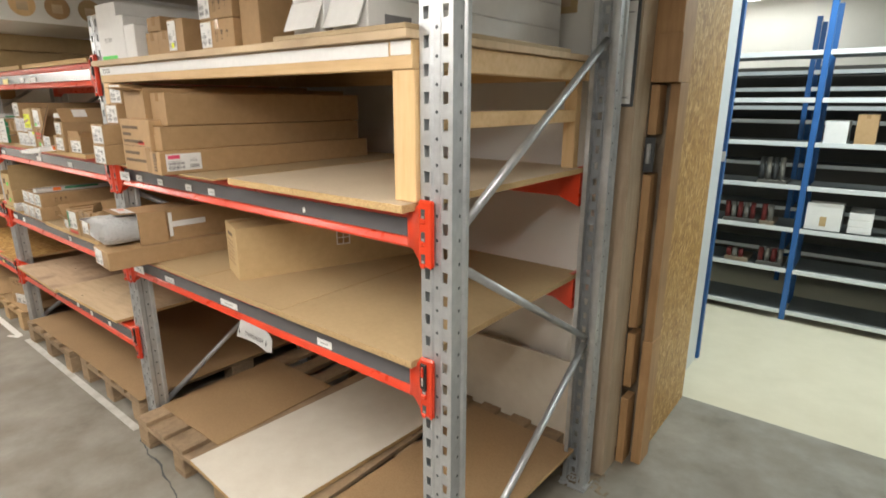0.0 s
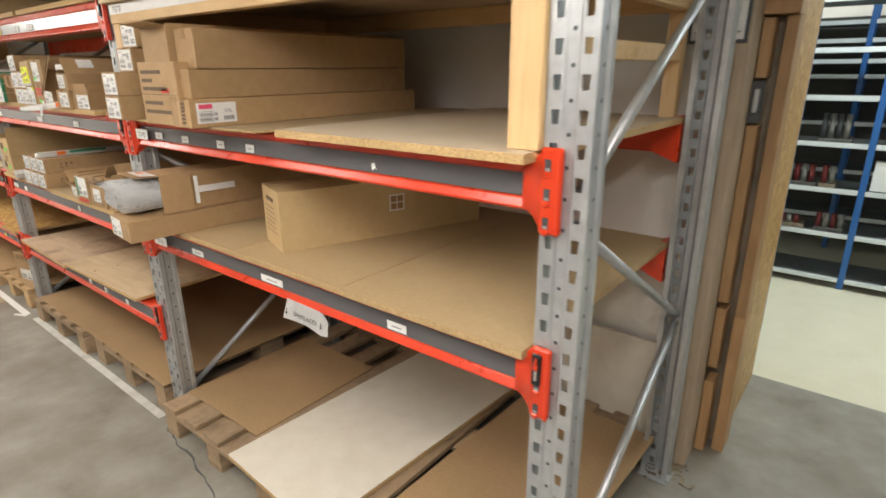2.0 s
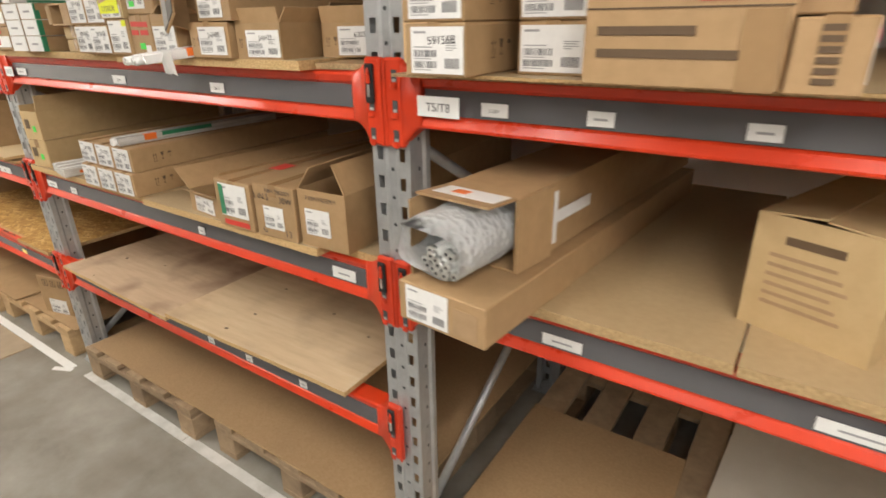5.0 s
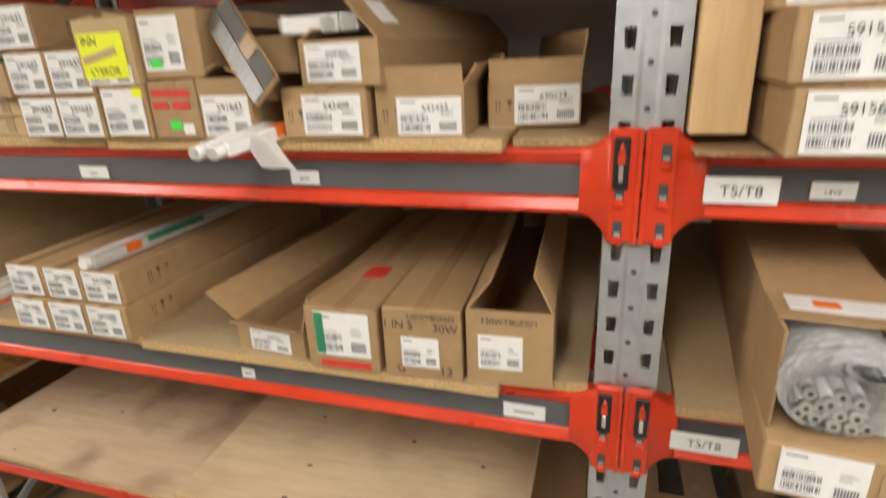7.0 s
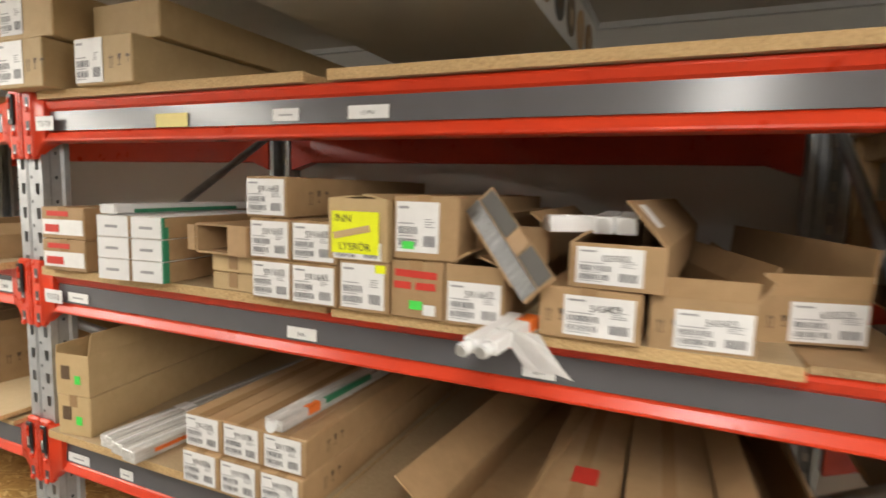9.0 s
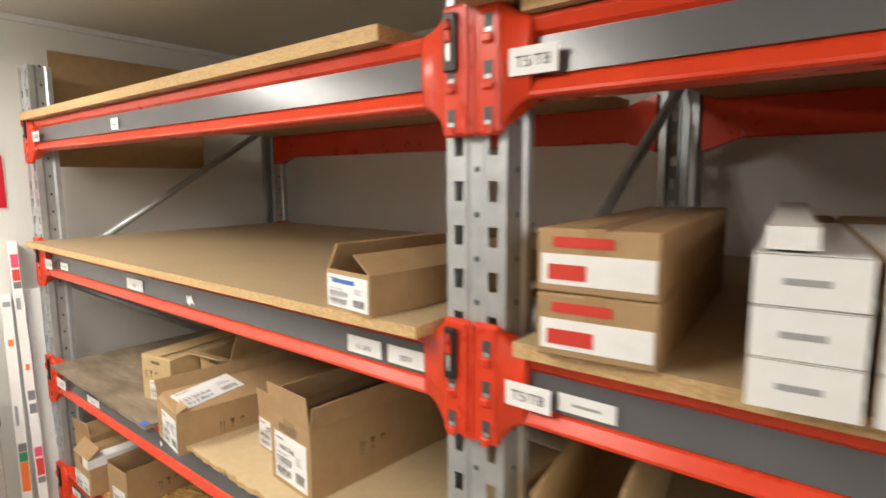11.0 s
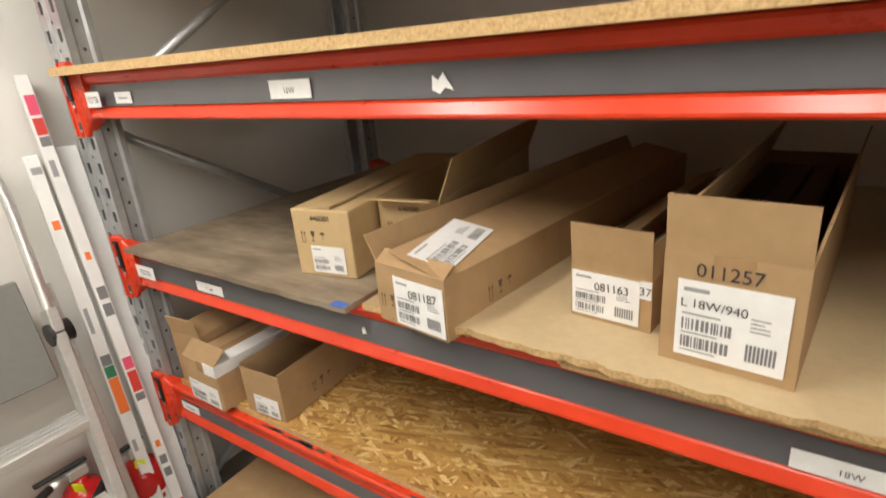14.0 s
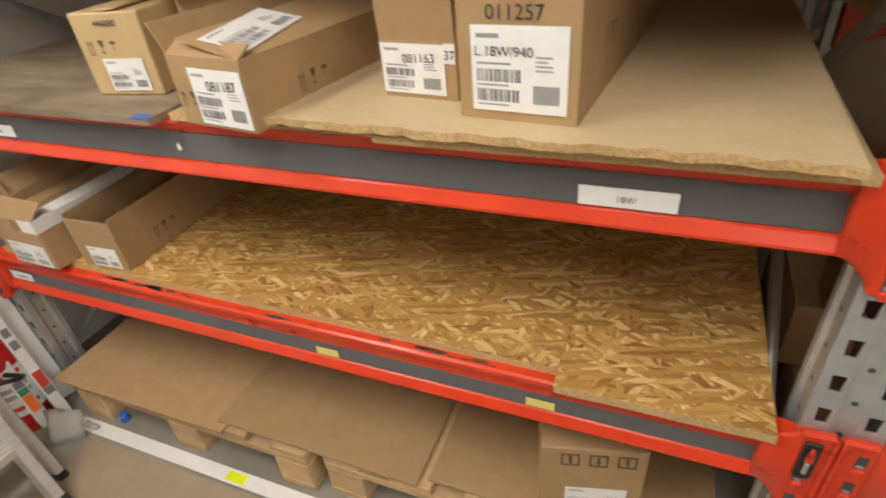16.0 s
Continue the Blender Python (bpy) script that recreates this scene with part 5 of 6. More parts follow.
for k, (x0, w, h) in enumerate(((-1.42, 0.09, 0.085), (-1.325, 0.09, 0.085), (-1.4, 0.1, 0.05))):
    carton(x0, x0 + w, 0.0, ZT + (0.0865 if k == 2 else 0), h, 0.5, 2, seed=126 + k, desc="small brown carton closed with tape", group="brown cartons on the timber shelf")
o = carton(-1.23, -1.12, -0.01, ZT, 0.115, 0.6, 0, seed=129, label=(0.05, 0.55, 0.1, 0.95), desc="brown carton with red-framed white label", group="brown cartons on the timber shelf")
part("sticker", box_bm(-0.03, -0.012, -0.0026, -0.0019, 0.02, 0.036), M["yellow"], o, "yellow sticker")
o = carton(-1.83, -1.64, -0.01, ZT, 0.22, 0.8, 0, "whitebox", tape=False, seed=130, desc="tall white carton with green tape at its foot", group=GT)
part("green_tape", box_bm(-0.08, 0.09, -0.002, 0.3, 0.0, 0.018), M["green"], o, "green tape")
letters("writing", "T5 39W", 0.016, M["ink"], o, 0.0, -0.0015, 0.07)
for k in range(2):
    carton(-1.62 + 0.09 * k, -1.54 + 0.09 * k, -0.03, ZT, 0.16 - 0.04 * k, 0.5, 3, "whitebox", tape=False, seed=131 + k, desc="small torn white carton", group=GT)

# third bay, upper shelf and lower shelves
o = carton(-4.068, -3.955, -0.05, BEAM[2] + 0.0185, 0.065, 0.55, -6, top="open", flaps=(("l", 0.05, -30, 1), ("r", 0.05, -55, 1)), label=(0.03, 0.97, 0.08, 0.9), seed=140, desc="low open brown carton with white end label", group="")
part("blue_writing", box_bm(-0.04, 0.02, -0.0026, -0.0019, 0.045, 0.052), M["blueink"], o, "blue marker strokes")
G3 = "cartons on the lower shelf by the wall"
ZP = BEAM[1] + 0.0115
ZQ = BEAM[1] + 0.0315
o = carton(-5.037, -4.9, 0.055, ZP, 0.138, 0.55, 9, "cardlt", label=(0.28, 0.85, 0.06, 0.46), seed=141, marks=(0.14, 0.52, 0.022), tape=False, side_marks=(0.1, 0.5, 0.02),
           desc="yellowish carton with handling marks and white label", group=G3)
letters("writing", "446080", 0.011, M["ink"], o, 0.0, -0.0015, 0.115)
part("lid_flap", box_bm(-0.062, 0.03, 0.0, 0.35, 0.0, 0.003), M["cardlt"], o, "", pose(-0.004, 0.003, 0.1385, 0, -4, 0))
o = carton(-4.905, -4.768, 0.165, ZP, 0.138, 0.55, 8, "cardlt", top="open", seed=142, flaps=(("f", 0.04, 78, 1), ("r", 0.09, 22, 1)), label=(0.2, 0.7, 0.05, 0.4), marks=(0.14, 0.52, 0.022),
           desc="open yellowish carton with a raised side flap", group=G3)
letters("writing", "446080", 0.011, M["ink"], o, 0.0, -0.0015, 0.115)
o = carton(-4.752, -4.605, -0.05, BEAM[1] + 0.0125, 0.1, 0.95, -8, top="open", flaps=(("l", 0.045, 28, 1), ("r", 0.115, -78, 1), ("f", 0.03, -60, 1)), label=(0.28, 0.98, 0.05, 0.85), text="081187",
           marks=(0.06, 0.3, 0.02), side_marks=(0.1, 0.3, 0.024), seed=143, desc="long brown carton with one raised flap and white labels", group=G3)
sticker(0.16, 0.075, 143, o, "white shipping label", pose(0.0735, 0, 0.1) @ pose(0, 0, 0, 0, -78, 0) @ pose(0.0015, 0.03, 0.012, 0, 0, 90) @ pose(0, 0, 0, 0, -14, 0), name="shipping_label")
o = carton(-4.468, -4.35, 0.062, ZQ, 0.078, 0.6, -6, top="open", flaps=(("f", 0.068, 4, 1), ("r", 0.04, -20, 1), ("l", 0.05, -65, 1)), label=(0.02, 0.86, 0.08, 0.95), text="081163", seed=144,
           desc="low open carton with tall front flap", group=G3)
part("number_label", box_bm(0.043, 0.0585, -0.0022, -0.001, 0.05, 0.076), M["white"], o, "small white number label")
letters("writing", "37", 0.012, M["ink"], o, 0.0508, -0.0028, 0.056)
tubes(3, -4.44, 0.09, ZQ + 0.006, 0.5, -6)
o = carton(-4.328, -4.18, 0.0, ZQ, 0.146, 0.62, -5, top="open", flaps=(("f", 0.068, 5, 1), ("r", 0.05, 10, 1), ("l", 0.06, -20, 1)), label=None, seed=145,
           side_marks=(0.12, 0.4, 0.026), desc="open brown carton of lamp tubes with large white label", group=G3)
st = sticker(0.118, 0.1, 145, o, "large white product label", pose(-0.056, -0.0012, 0.012), name="product_label")
letters("writing", "L 18W/940", 0.0115, M["ink"], st, 0.041, -0.0019, 0.066)
letters("writing", "011257", 0.017, M["ink"], o, -0.002, -0.0015, 0.118)
part("tape", box_bm(-0.02, 0.022, -0.0009, -0.0002, 0.116, 0.146), M["tapeb"], o, "brown packing tape")
for a, b in ((-0.066, -0.03), (-0.028, 0.008), (0.01, 0.046)):
    part("dark_packet", box_bm(a, b, 0.02, 0.58, 0.1, 0.13, 0.003), M["black"], o, "dark packed tubes")

G0 = "cartons on the strand board shelf"
carton(-5.6, -5.485, 0.03, Z0, 0.15, 0.6, 6, top="open", flaps=(("f", 0.05, 8, 1), ("r", 0.06, -50, 1)), label=(0.3, 0.95, 0.05, 0.35), seed=150, desc="open carton with a white label on its flap", group=G0)
o = carton(-5.482, -5.345, -0.02, Z0, 0.13, 0.7, -1, label=(0.02, 0.95, 0.05, 0.5), seed=151, desc="damaged carton with torn label and tape", group=G0)
part("torn_tape", box_bm(0.02, 0.069, -0.002, 0.3, 0.1, 0.1315), M["white"], o, "torn clear tape and paper")
part("side_flap", box_bm(-0.07, 0.068, -0.003, 0.0, 0, 0.05), M["card"], o, "", pose(0, 0, 0.128, -50, 0, 0))
o = carton(-5.3, -5.168, 0.022, Z0, 0.125, 0.75, 3, top="open", flaps=(("l", 0.01, 0, 1), ("r", 0.008, 0, 1)), label=(0.25, 0.88, 0.04, 0.46), side_marks=(0.1, 0.25, 0.026), seed=152,
           desc="open empty brown carton with white label", group=G0)

# ---------------------------------------------------------------- pallets and sheets on the floor


def pallet(x, y, yaw, label, wood="pallet"):
    """A four-way pallet, 0.8 by 1.2, its front left corner at x, y; blocks, bottom runners and top slats."""
    ob = thing("wooden_pallet", label, "pallet", pose(x, y, 0, 0, 0, yaw), "wooden pallets under the rack")
    for k in range(3):
        part("runner", box_bm(k * 0.35, k * 0.35 + 0.1, 0, 1.2, 0.0, 0.022, 0.002), M[wood], ob)
        for by in (0.0, 0.53, 1.055):
            part("block", box_bm(k * 0.35, k * 0.35 + 0.1, by, by + 0.145, 0.0225, 0.1, 0.003), M[wood], ob)
    for by in (0.0, 0.53, 1.055):
        part("cross_board", box_bm(0, 0.8, by, by + 0.145, 0.1005, 0.122, 0.002), M[wood], ob)
    for k in range(5):
        part("deck_slat", box_bm(k * 0.175, k * 0.175 + 0.1, 0, 1.2, 0.1225, 0.144, 0.002), M[wood], ob)
    return ob


pallet(-1.83, -0.1, 0, "worn wooden pallet half covered with hardboard")
pallet(-0.92, -0.04, 0, "worn wooden pallet under loose sheets")
pallet(-3.7, -0.05, 0, "worn wooden pallet covered with hardboard")
pallet(-2.78, -0.03, 0, "worn wooden pallet covered with hardboard")
pallet(-5.56, -0.045, 0, "pale newer wooden pallet under a brown cardboard sheet", "palletnew")
pallet(-4.72, -0.03, 0, "pale newer wooden pallet under a brown cardboard sheet", "palletnew")
PT = 0.1445
HB = M["hard"]
GF = "sheets on the pallets"
board("hardboard_sheet", -1.83, -1.3, 0.02, 0.69, PT, 0.004, HB, HB, "brown hardboard sheet lying on a pallet", 0.6, GF, "hardboard")
board("laminate_sheet", -1.225, -0.675, -0.14, 1.05, PT + 0.0045, 0.018, M["board_w"], CE, "pale laminated sheet lying across a pallet", -3.5, "", "laminate sheet")
board("chipboard_sheet", -0.6, -0.04, 0.0, 1.0, PT, 0.012, HB, CE, "brown sheet lying on a pallet by the post", -2, GF, "hardboard")
board("hardboard_sheet", -3.68, -3.0, -0.03, 1.0, PT, 0.004, HB, HB, "brown hardboard sheet lying on a pallet", 0, GF, "hardboard")
board("hardboard_sheet", -3.07, -1.96, -0.03, 1.0, PT + 0.0045, 0.004, HB, CE, "long brown hardboard sheet lying over pallets", 0, GF, "hardboard")
board("cardboard_sheet", -5.6, -5.0, -0.06, 0.95, PT, 0.006, M["card"], M["flute"], "brown cardboard sheet lying on a pallet", 0.5, GF, "cardboard")
board("cardboard_sheet", -5.02, -4.47, -0.035, 0.95, PT + 0.0065, 0.006, M["card"], M["flute"], "brown cardboard sheet lapping over another", -0.5, GF, "cardboard")
board("cardboard_sheet", -4.455, -3.88, -0.01, 0.95, PT, 0.006, M["card"], M["flute"], "brown cardboard sheet lying on a pallet", 0, GF, "cardboard")
o = carton(-4.215, -4.02, 0.03, PT + 0.0065, 0.2, 0.3, 14, seed=160, label=(0.25, 0.85, 0.02, 0.4), tape=False, desc="small brown carton with square handling marks", group="")
for k in range(3):
    bm = bmesh.new()
    q0 = -0.06 + 0.052 * k
    for e in ((q0, q0 + 0.034, 0.15, 0.153), (q0, q0 + 0.034, 0.181, 0.184), (q0, q0 + 0.003, 0.153, 0.181), (q0 + 0.031, q0 + 0.034, 0.153, 0.181)):
        add_box(bm, e[0], e[1], -0.0016, -0.0009, e[2], e[3])
    add_box(bm, q0 + 0.014, q0 + 0.02, -0.0016, -0.0009, 0.157, 0.178)
    part("printed_square", bm, M["brownink"], o)
carton(-3.735, -3.595, 0.58, PT + 0.0045, 0.19, 0.36, 0, top="open", flaps=(("l", 0.03, 20, 1), ("b", 0.05, 30, 1)), seed=165, desc="open empty brown carton standing on a pallet behind the post", group="")
board("wall_panel", -1.85, -0.08, 1.09, 1.11, 0.0, 0.51, M["board_w"], M["board_w"], "pale panel standing against the back wall", 0, "", "panel")

# wood chips and dust at the foot of the timber post
bm = bmesh.new()
rnd = random.Random(14)
for k in range(70):
    cx, cy, cz, r = rnd.gauss(-0.02, 0.07), rnd.gauss(1.02, 0.05), rnd.uniform(0.0, 0.006), rnd.uniform(0.006, 0.02)
    th = rnd.uniform(0, 3.1)
    add_box(bm, -r, r, -r * 0.35, r * 0.35, 0.0, 0.003, 0, 0, pose(cx, cy, cz, rnd.uniform(-8, 8), rnd.uniform(-8, 8), math.degrees(th)))
db = mesh_ob("wood_chips", bm, M["plydark"])
tagged(db, "small dark wood chips and dust on the concrete", "debris", kind="stuff")

# white floor tape
for k, (a, b, lab) in enumerate(((-5.56, -4.72, "T5/T8"), (-4.715, -3.83, ""), (-3.72, -2.95, ""), (-2.945, -1.955, ""))):
    tp = thing("floor_tape", "scuffed white marking tape stuck on the concrete floor", "floor tape", pose(0, 0, 0), "white floor tape")
    dy0 = -0.016 if a < -4 else 0.0
    part("strip", box_bm(a, b, -0.083 + dy0, -0.045 + dy0, 0.0, 0.0025), M["floortape" if a > -4 else "white"], tp)
    if lab:
        bm = text_bm(lab, 0.018)
        bm.transform(Matrix.Rotation(radians(-90), 4, "X"))
        part("writing", bm, M["ink"], tp, "", pose(a + 0.02, -0.09, 0.0032))
        part("yellow_sticker", box_bm(-5.01, -4.95, -0.094, -0.068, 0.0026, 0.0034), M["yellow"], tp, "yellow sticker")
sc = thing("paper_scrap", "torn white tape scrap on the floor", "paper", pose(-3.86, -0.11, 0.0, 0, 0, 25))
part("scrap", box_bm(-0.05, 0.05, -0.012, 0.012, 0, 0.002), M["white"], sc)

# crack in the floor
bm = bmesh.new()
pts = []
cx, cy = -1.95, -0.04
rnd = random.Random(5)
for k in range(26):
    pts.append((cx, cy, 0.002 + 0.003 * rnd.random()))
    cx += 0.034 + rnd.uniform(-0.012, 0.012)
    cy -= 0.009 + rnd.uniform(-0.014, 0.014)
vs = [(bm.verts.new((x, y - w, 0.0008)), bm.verts.new((x, y + w, 0.0008))) for x, y, w in pts]
for (a, b), (c, d) in zip(vs, vs[1:]):
    bm.faces.new((a, c, d, b))
setting("floor_crack", bm, M["dark"], "thin dark crack in the concrete", "crack")

# ---------------------------------------------------------------- by the side wall
sg = thing("extinguisher_sign", "square red sign with a white fire extinguisher picture on the wall", "sign", pose(LEFT + 0.002, -0.142, 1.505, 0, 0, 90))
part("plate", box_bm(-0.1, 0.1, -0.003, 0.0, 0, 0.2, 0.001), M["white"], sg, "white rim")
part("red_field", box_bm(-0.095, 0.095, -0.0045, -0.003, 0.006, 0.195), M["signred"], sg, "red field")
bm = bmesh.new()
add_box(bm, -0.028, 0.028, -0.006, -0.0046, 0.022, 0.12)
vs = [bm.verts.new((0.028 * math.cos(a), -0.006, 0.12 + 0.032 * math.sin(a))) for a in [math.pi * i / 12 for i in range(13)]]
bm.faces.new(vs)
add_box(bm, -0.009, 0.009, -0.006, -0.0046, 0.15, 0.168)
add_box(bm, -0.012, 0.03, -0.006, -0.0046, 0.166, 0.173)
add_box(bm, -0.02, 0.022, -0.006, -0.0046, 0.176, 0.182)
hp = [(-0.008, 0.162), (-0.03, 0.162), (-0.044, 0.152), (-0.052, 0.138)]
for (a, b), (c, d) in zip(hp, hp[1:]):
    q = [bm.verts.new(v) for v in ((a, -0.006, b - 0.005), (a, -0.006, b + 0.005), (c, -0.006, d + 0.005), (c, -0.006, d - 0.005))]
    bm.faces.new(q)
part("pictogram", bm, M["white"], sg, "white extinguisher shape")


def leaning(name, top, foot, w, d, mat, label, category, bands=()):
    """A long slim carton leaning from foot to top."""
    top, foot = Vector(top), Vector(foot)
    ax = (top - foot).normalized()
    side = Vector((0.25, 1, 0)).normalized()
    side = (side - ax * side.dot(ax)).normalized()
    nrm = side.cross(ax)
    m = Matrix((side, nrm * -1, ax)).transposed().to_4x4()
    m.translation = foot
    ob = thing(name, label, category, m, "lamp cartons leaning on the wall")
    ln = (top - foot).length
    part("carton", box_bm(-w / 2, w / 2, -d / 2, d / 2, 0, ln, 0.002), mat, ob)
    for a, b, c, e, mt in bands:
        for fy in (-d / 2 - 0.0012, d / 2 + 0.0004):
            part("print", box_bm(-w / 2 + a * w, -w / 2 + b * w, fy, fy + 0.0008, c * ln, e * ln), M[mt], ob)
    return ob


bands = [(0.15, 0.9, 0.93, 0.965, "pinkink"), (0.15, 0.9, 0.895, 0.925, "redink"), (0.15, 0.9, 0.875, 0.892, "barcode"), (0.2, 0.6, 0.82, 0.85, "greyink"), (0.3, 0.7, 0.66, 0.675, "orange"),
         (0.2, 0.9, 0.58, 0.605, "barcode"), (0.2, 0.9, 0.545, 0.57, "barcode"), (0.15, 0.9, 0.43, 0.455, "pinkink"), (0.15, 0.9, 0.38, 0.425, "redink"), (0.15, 0.9, 0.36, 0.376, "barcode"),
         (0.3, 0.7, 0.25, 0.265, "orange"), (0.2, 0.8, 0.21, 0.23, "barcode"), (0.2, 0.8, 0.18, 0.2, "barcode"), (0.15, 0.9, 0.08, 0.12, "redink"), (0.15, 0.9, 0.06, 0.078, "barcode")]
leaning("lamp_carton", (-5.825, -0.05, 1.39), (-5.62, -0.075, 0.02), 0.03, 0.04, M["whitebox"], "tall slim white lamp carton with coloured print leaning on the wall", "lamp carton", bands)
bands2 = [(0.2, 0.9, 0.96, 0.975, "greyink"), (0.3, 0.8, 0.84, 0.86, "orange"), (0.2, 0.5, 0.6, 0.66, "greyink"), (0.15, 0.9, 0.52, 0.545, "barcode"), (0.15, 0.9, 0.49, 0.518, "dgreen"),
          (0.15, 0.9, 0.4, 0.488, "orange"), (0.2, 0.5, 0.3, 0.33, "greyink"), (0.15, 0.9, 0.12, 0.14, "barcode"), (0.15, 0.9, 0.1, 0.118, "dgreen"), (0.15, 0.9, 0.05, 0.098, "orange")]
leaning("lamp_carton", (-5.83, -0.085, 1.2), (-5.63, -0.125, 0.02), 0.032, 0.036, M["whitebox"], "slim white lamp carton with green and orange print", "lamp carton", bands2)
leaning("white_profile", (-5.815, -0.005, 1.21), (-5.67, -0.03, 0.02), 0.05, 0.012, M["whitebox"], "plain white plastic profile leaning on the wall", "profile")
wp = thing("paper_packet", "crumpled white paper packet standing on the floor", "paper", pose(-5.525, -0.145, 0.0, -14, 0, 38))
bm = bmesh.new()
g = [[bm.verts.new((-0.045 + 0.018 * i + 0.004 * j, 0.012 * noise.noise(Vector((i * 0.7, j * 0.9, 2.0))), 0.001 + 0.024 * j * (1 - 0.04 * i))) for i in range(6)] for j in range(6)]
for j in range(5):
    for i in range(5):
        bm.faces.new((g[j][i], g[j][i + 1], g[j + 1][i + 1], g[j + 1][i])).smooth = True
bmesh.ops.solidify(bm, geom=bm.faces[:], thickness=0.006)
part("packet", bm, M["white"], wp)

# aluminium step ladder
ld = thing("step_ladder", "folding aluminium step ladder standing against the wall", "ladder", pose(0, 0, 0))


def bar_bm(a, b, w, d, up=(0, 1, 0)):
    """A flat bar between two points, w wide along up, d thick."""
    a, b, up = Vector(a), Vector(b), Vector(up)
    ax = (b - a).normalized()
    s = (up - ax * up.dot(ax)).normalized()
    n = s.cross(ax)
    m = Matrix((s, n, ax)).transposed().to_4x4()
    m.translation = a
    bm = bmesh.new()
    add_box(bm, -w / 2, w / 2, -d / 2, d / 2, 0, (b - a).length, 0, 0.003, m)
    return bm


R_TOP, R_FOOT = Vector((-5.8, -0.17, 1.14)), Vector((-5.36, -0.29, 0.0))
dy = Vector((0, -0.44, 0))
hoop = [R_FOOT.lerp(R_TOP, t) for t in (0.5, 0.75, 0.97)] + [R_TOP + Vector((-0.004, -0.012, 0.06)), R_TOP + Vector((-0.008, -0.05, 0.092)), R_TOP + Vector((-0.01, -0.12, 0.1))]
hoop += [R_TOP + dy + Vector((-0.01, 0.12, 0.1)), R_TOP + dy + Vector((-0.008, 0.05, 0.092)), R_TOP + dy + Vector((-0.004, 0.012, 0.06))] + [(R_FOOT + dy).lerp(R_TOP + dy, t) for t in (0.97, 0.75, 0.5)]
part("handrail", tube_path(hoop, 0.013), M["alu"], ld, "bent aluminium tube")
for off in (Vector((0, 0, 0)), dy):
    part("front_rail", bar_bm(R_FOOT + off, R_FOOT.lerp(R_TOP, 0.75) + off, 0.025, 0.055, (0, 1, 0)), M["alu"], ld)
    part("rear_leg", bar_bm(Vector((-5.44, -0.232, 0.004)) + off, Vector((-5.745, -0.175, 0.9)) + off, 0.022, 0.034), M["alu"], ld)
    part("foot_cap", bar_bm(Vector((-5.44, -0.232, 0.0)) + off, Vector((-5.448, -0.2305, 0.024)) + off, 0.026, 0.038), M["black"], ld, "black rubber foot")
    part("foot_cap", bar_bm(R_FOOT + off, R_FOOT.lerp(R_TOP, 0.03) + off, 0.031, 0.06), M["black"], ld, "black rubber foot")
    part("knob", rod_bm(R_FOOT.lerp(R_TOP, 0.7) + off + Vector((0, -0.02, 0)), R_FOOT.lerp(R_TOP, 0.7) + off + Vector((0, 0.03, 0)), 0.028, 16), M["black"], ld, "black plastic hinge")
for f in (0.17, 0.345, 0.52):
    c = R_FOOT.lerp(R_TOP, f)
    bm = box_bm(c.x - 0.045, c.x + 0.03, c.y - 0.43, c.y - 0.01, c.z - 0.012, c.z + 0.012, 0.002)
    for k in range(4):
        add_box(bm, c.x - 0.04 + 0.018 * k, c.x - 0.03 + 0.018 * k, c.y - 0.428, c.y - 0.012, c.z + 0.0122, c.z + 0.016)
    part("tread", bm, M["alu"], ld, "ribbed aluminium tread")
part("platform", bar_bm(Vector((-5.735, -0.4, 0.66)), Vector((-5.785, -0.4, 0.92)), 0.36, 0.03), M["greytray"], ld, "folded grey platform")
part("strap", tube_path([(-5.53, -0.22, 0.3), (-5.5, -0.2, 0.31), (-5.49, -0.16, 0.29), (-5.52, -0.14, 0.27), (-5.56, -0.16, 0.28)], 0.006, 8), M["black"], ld, "black rubber strap")

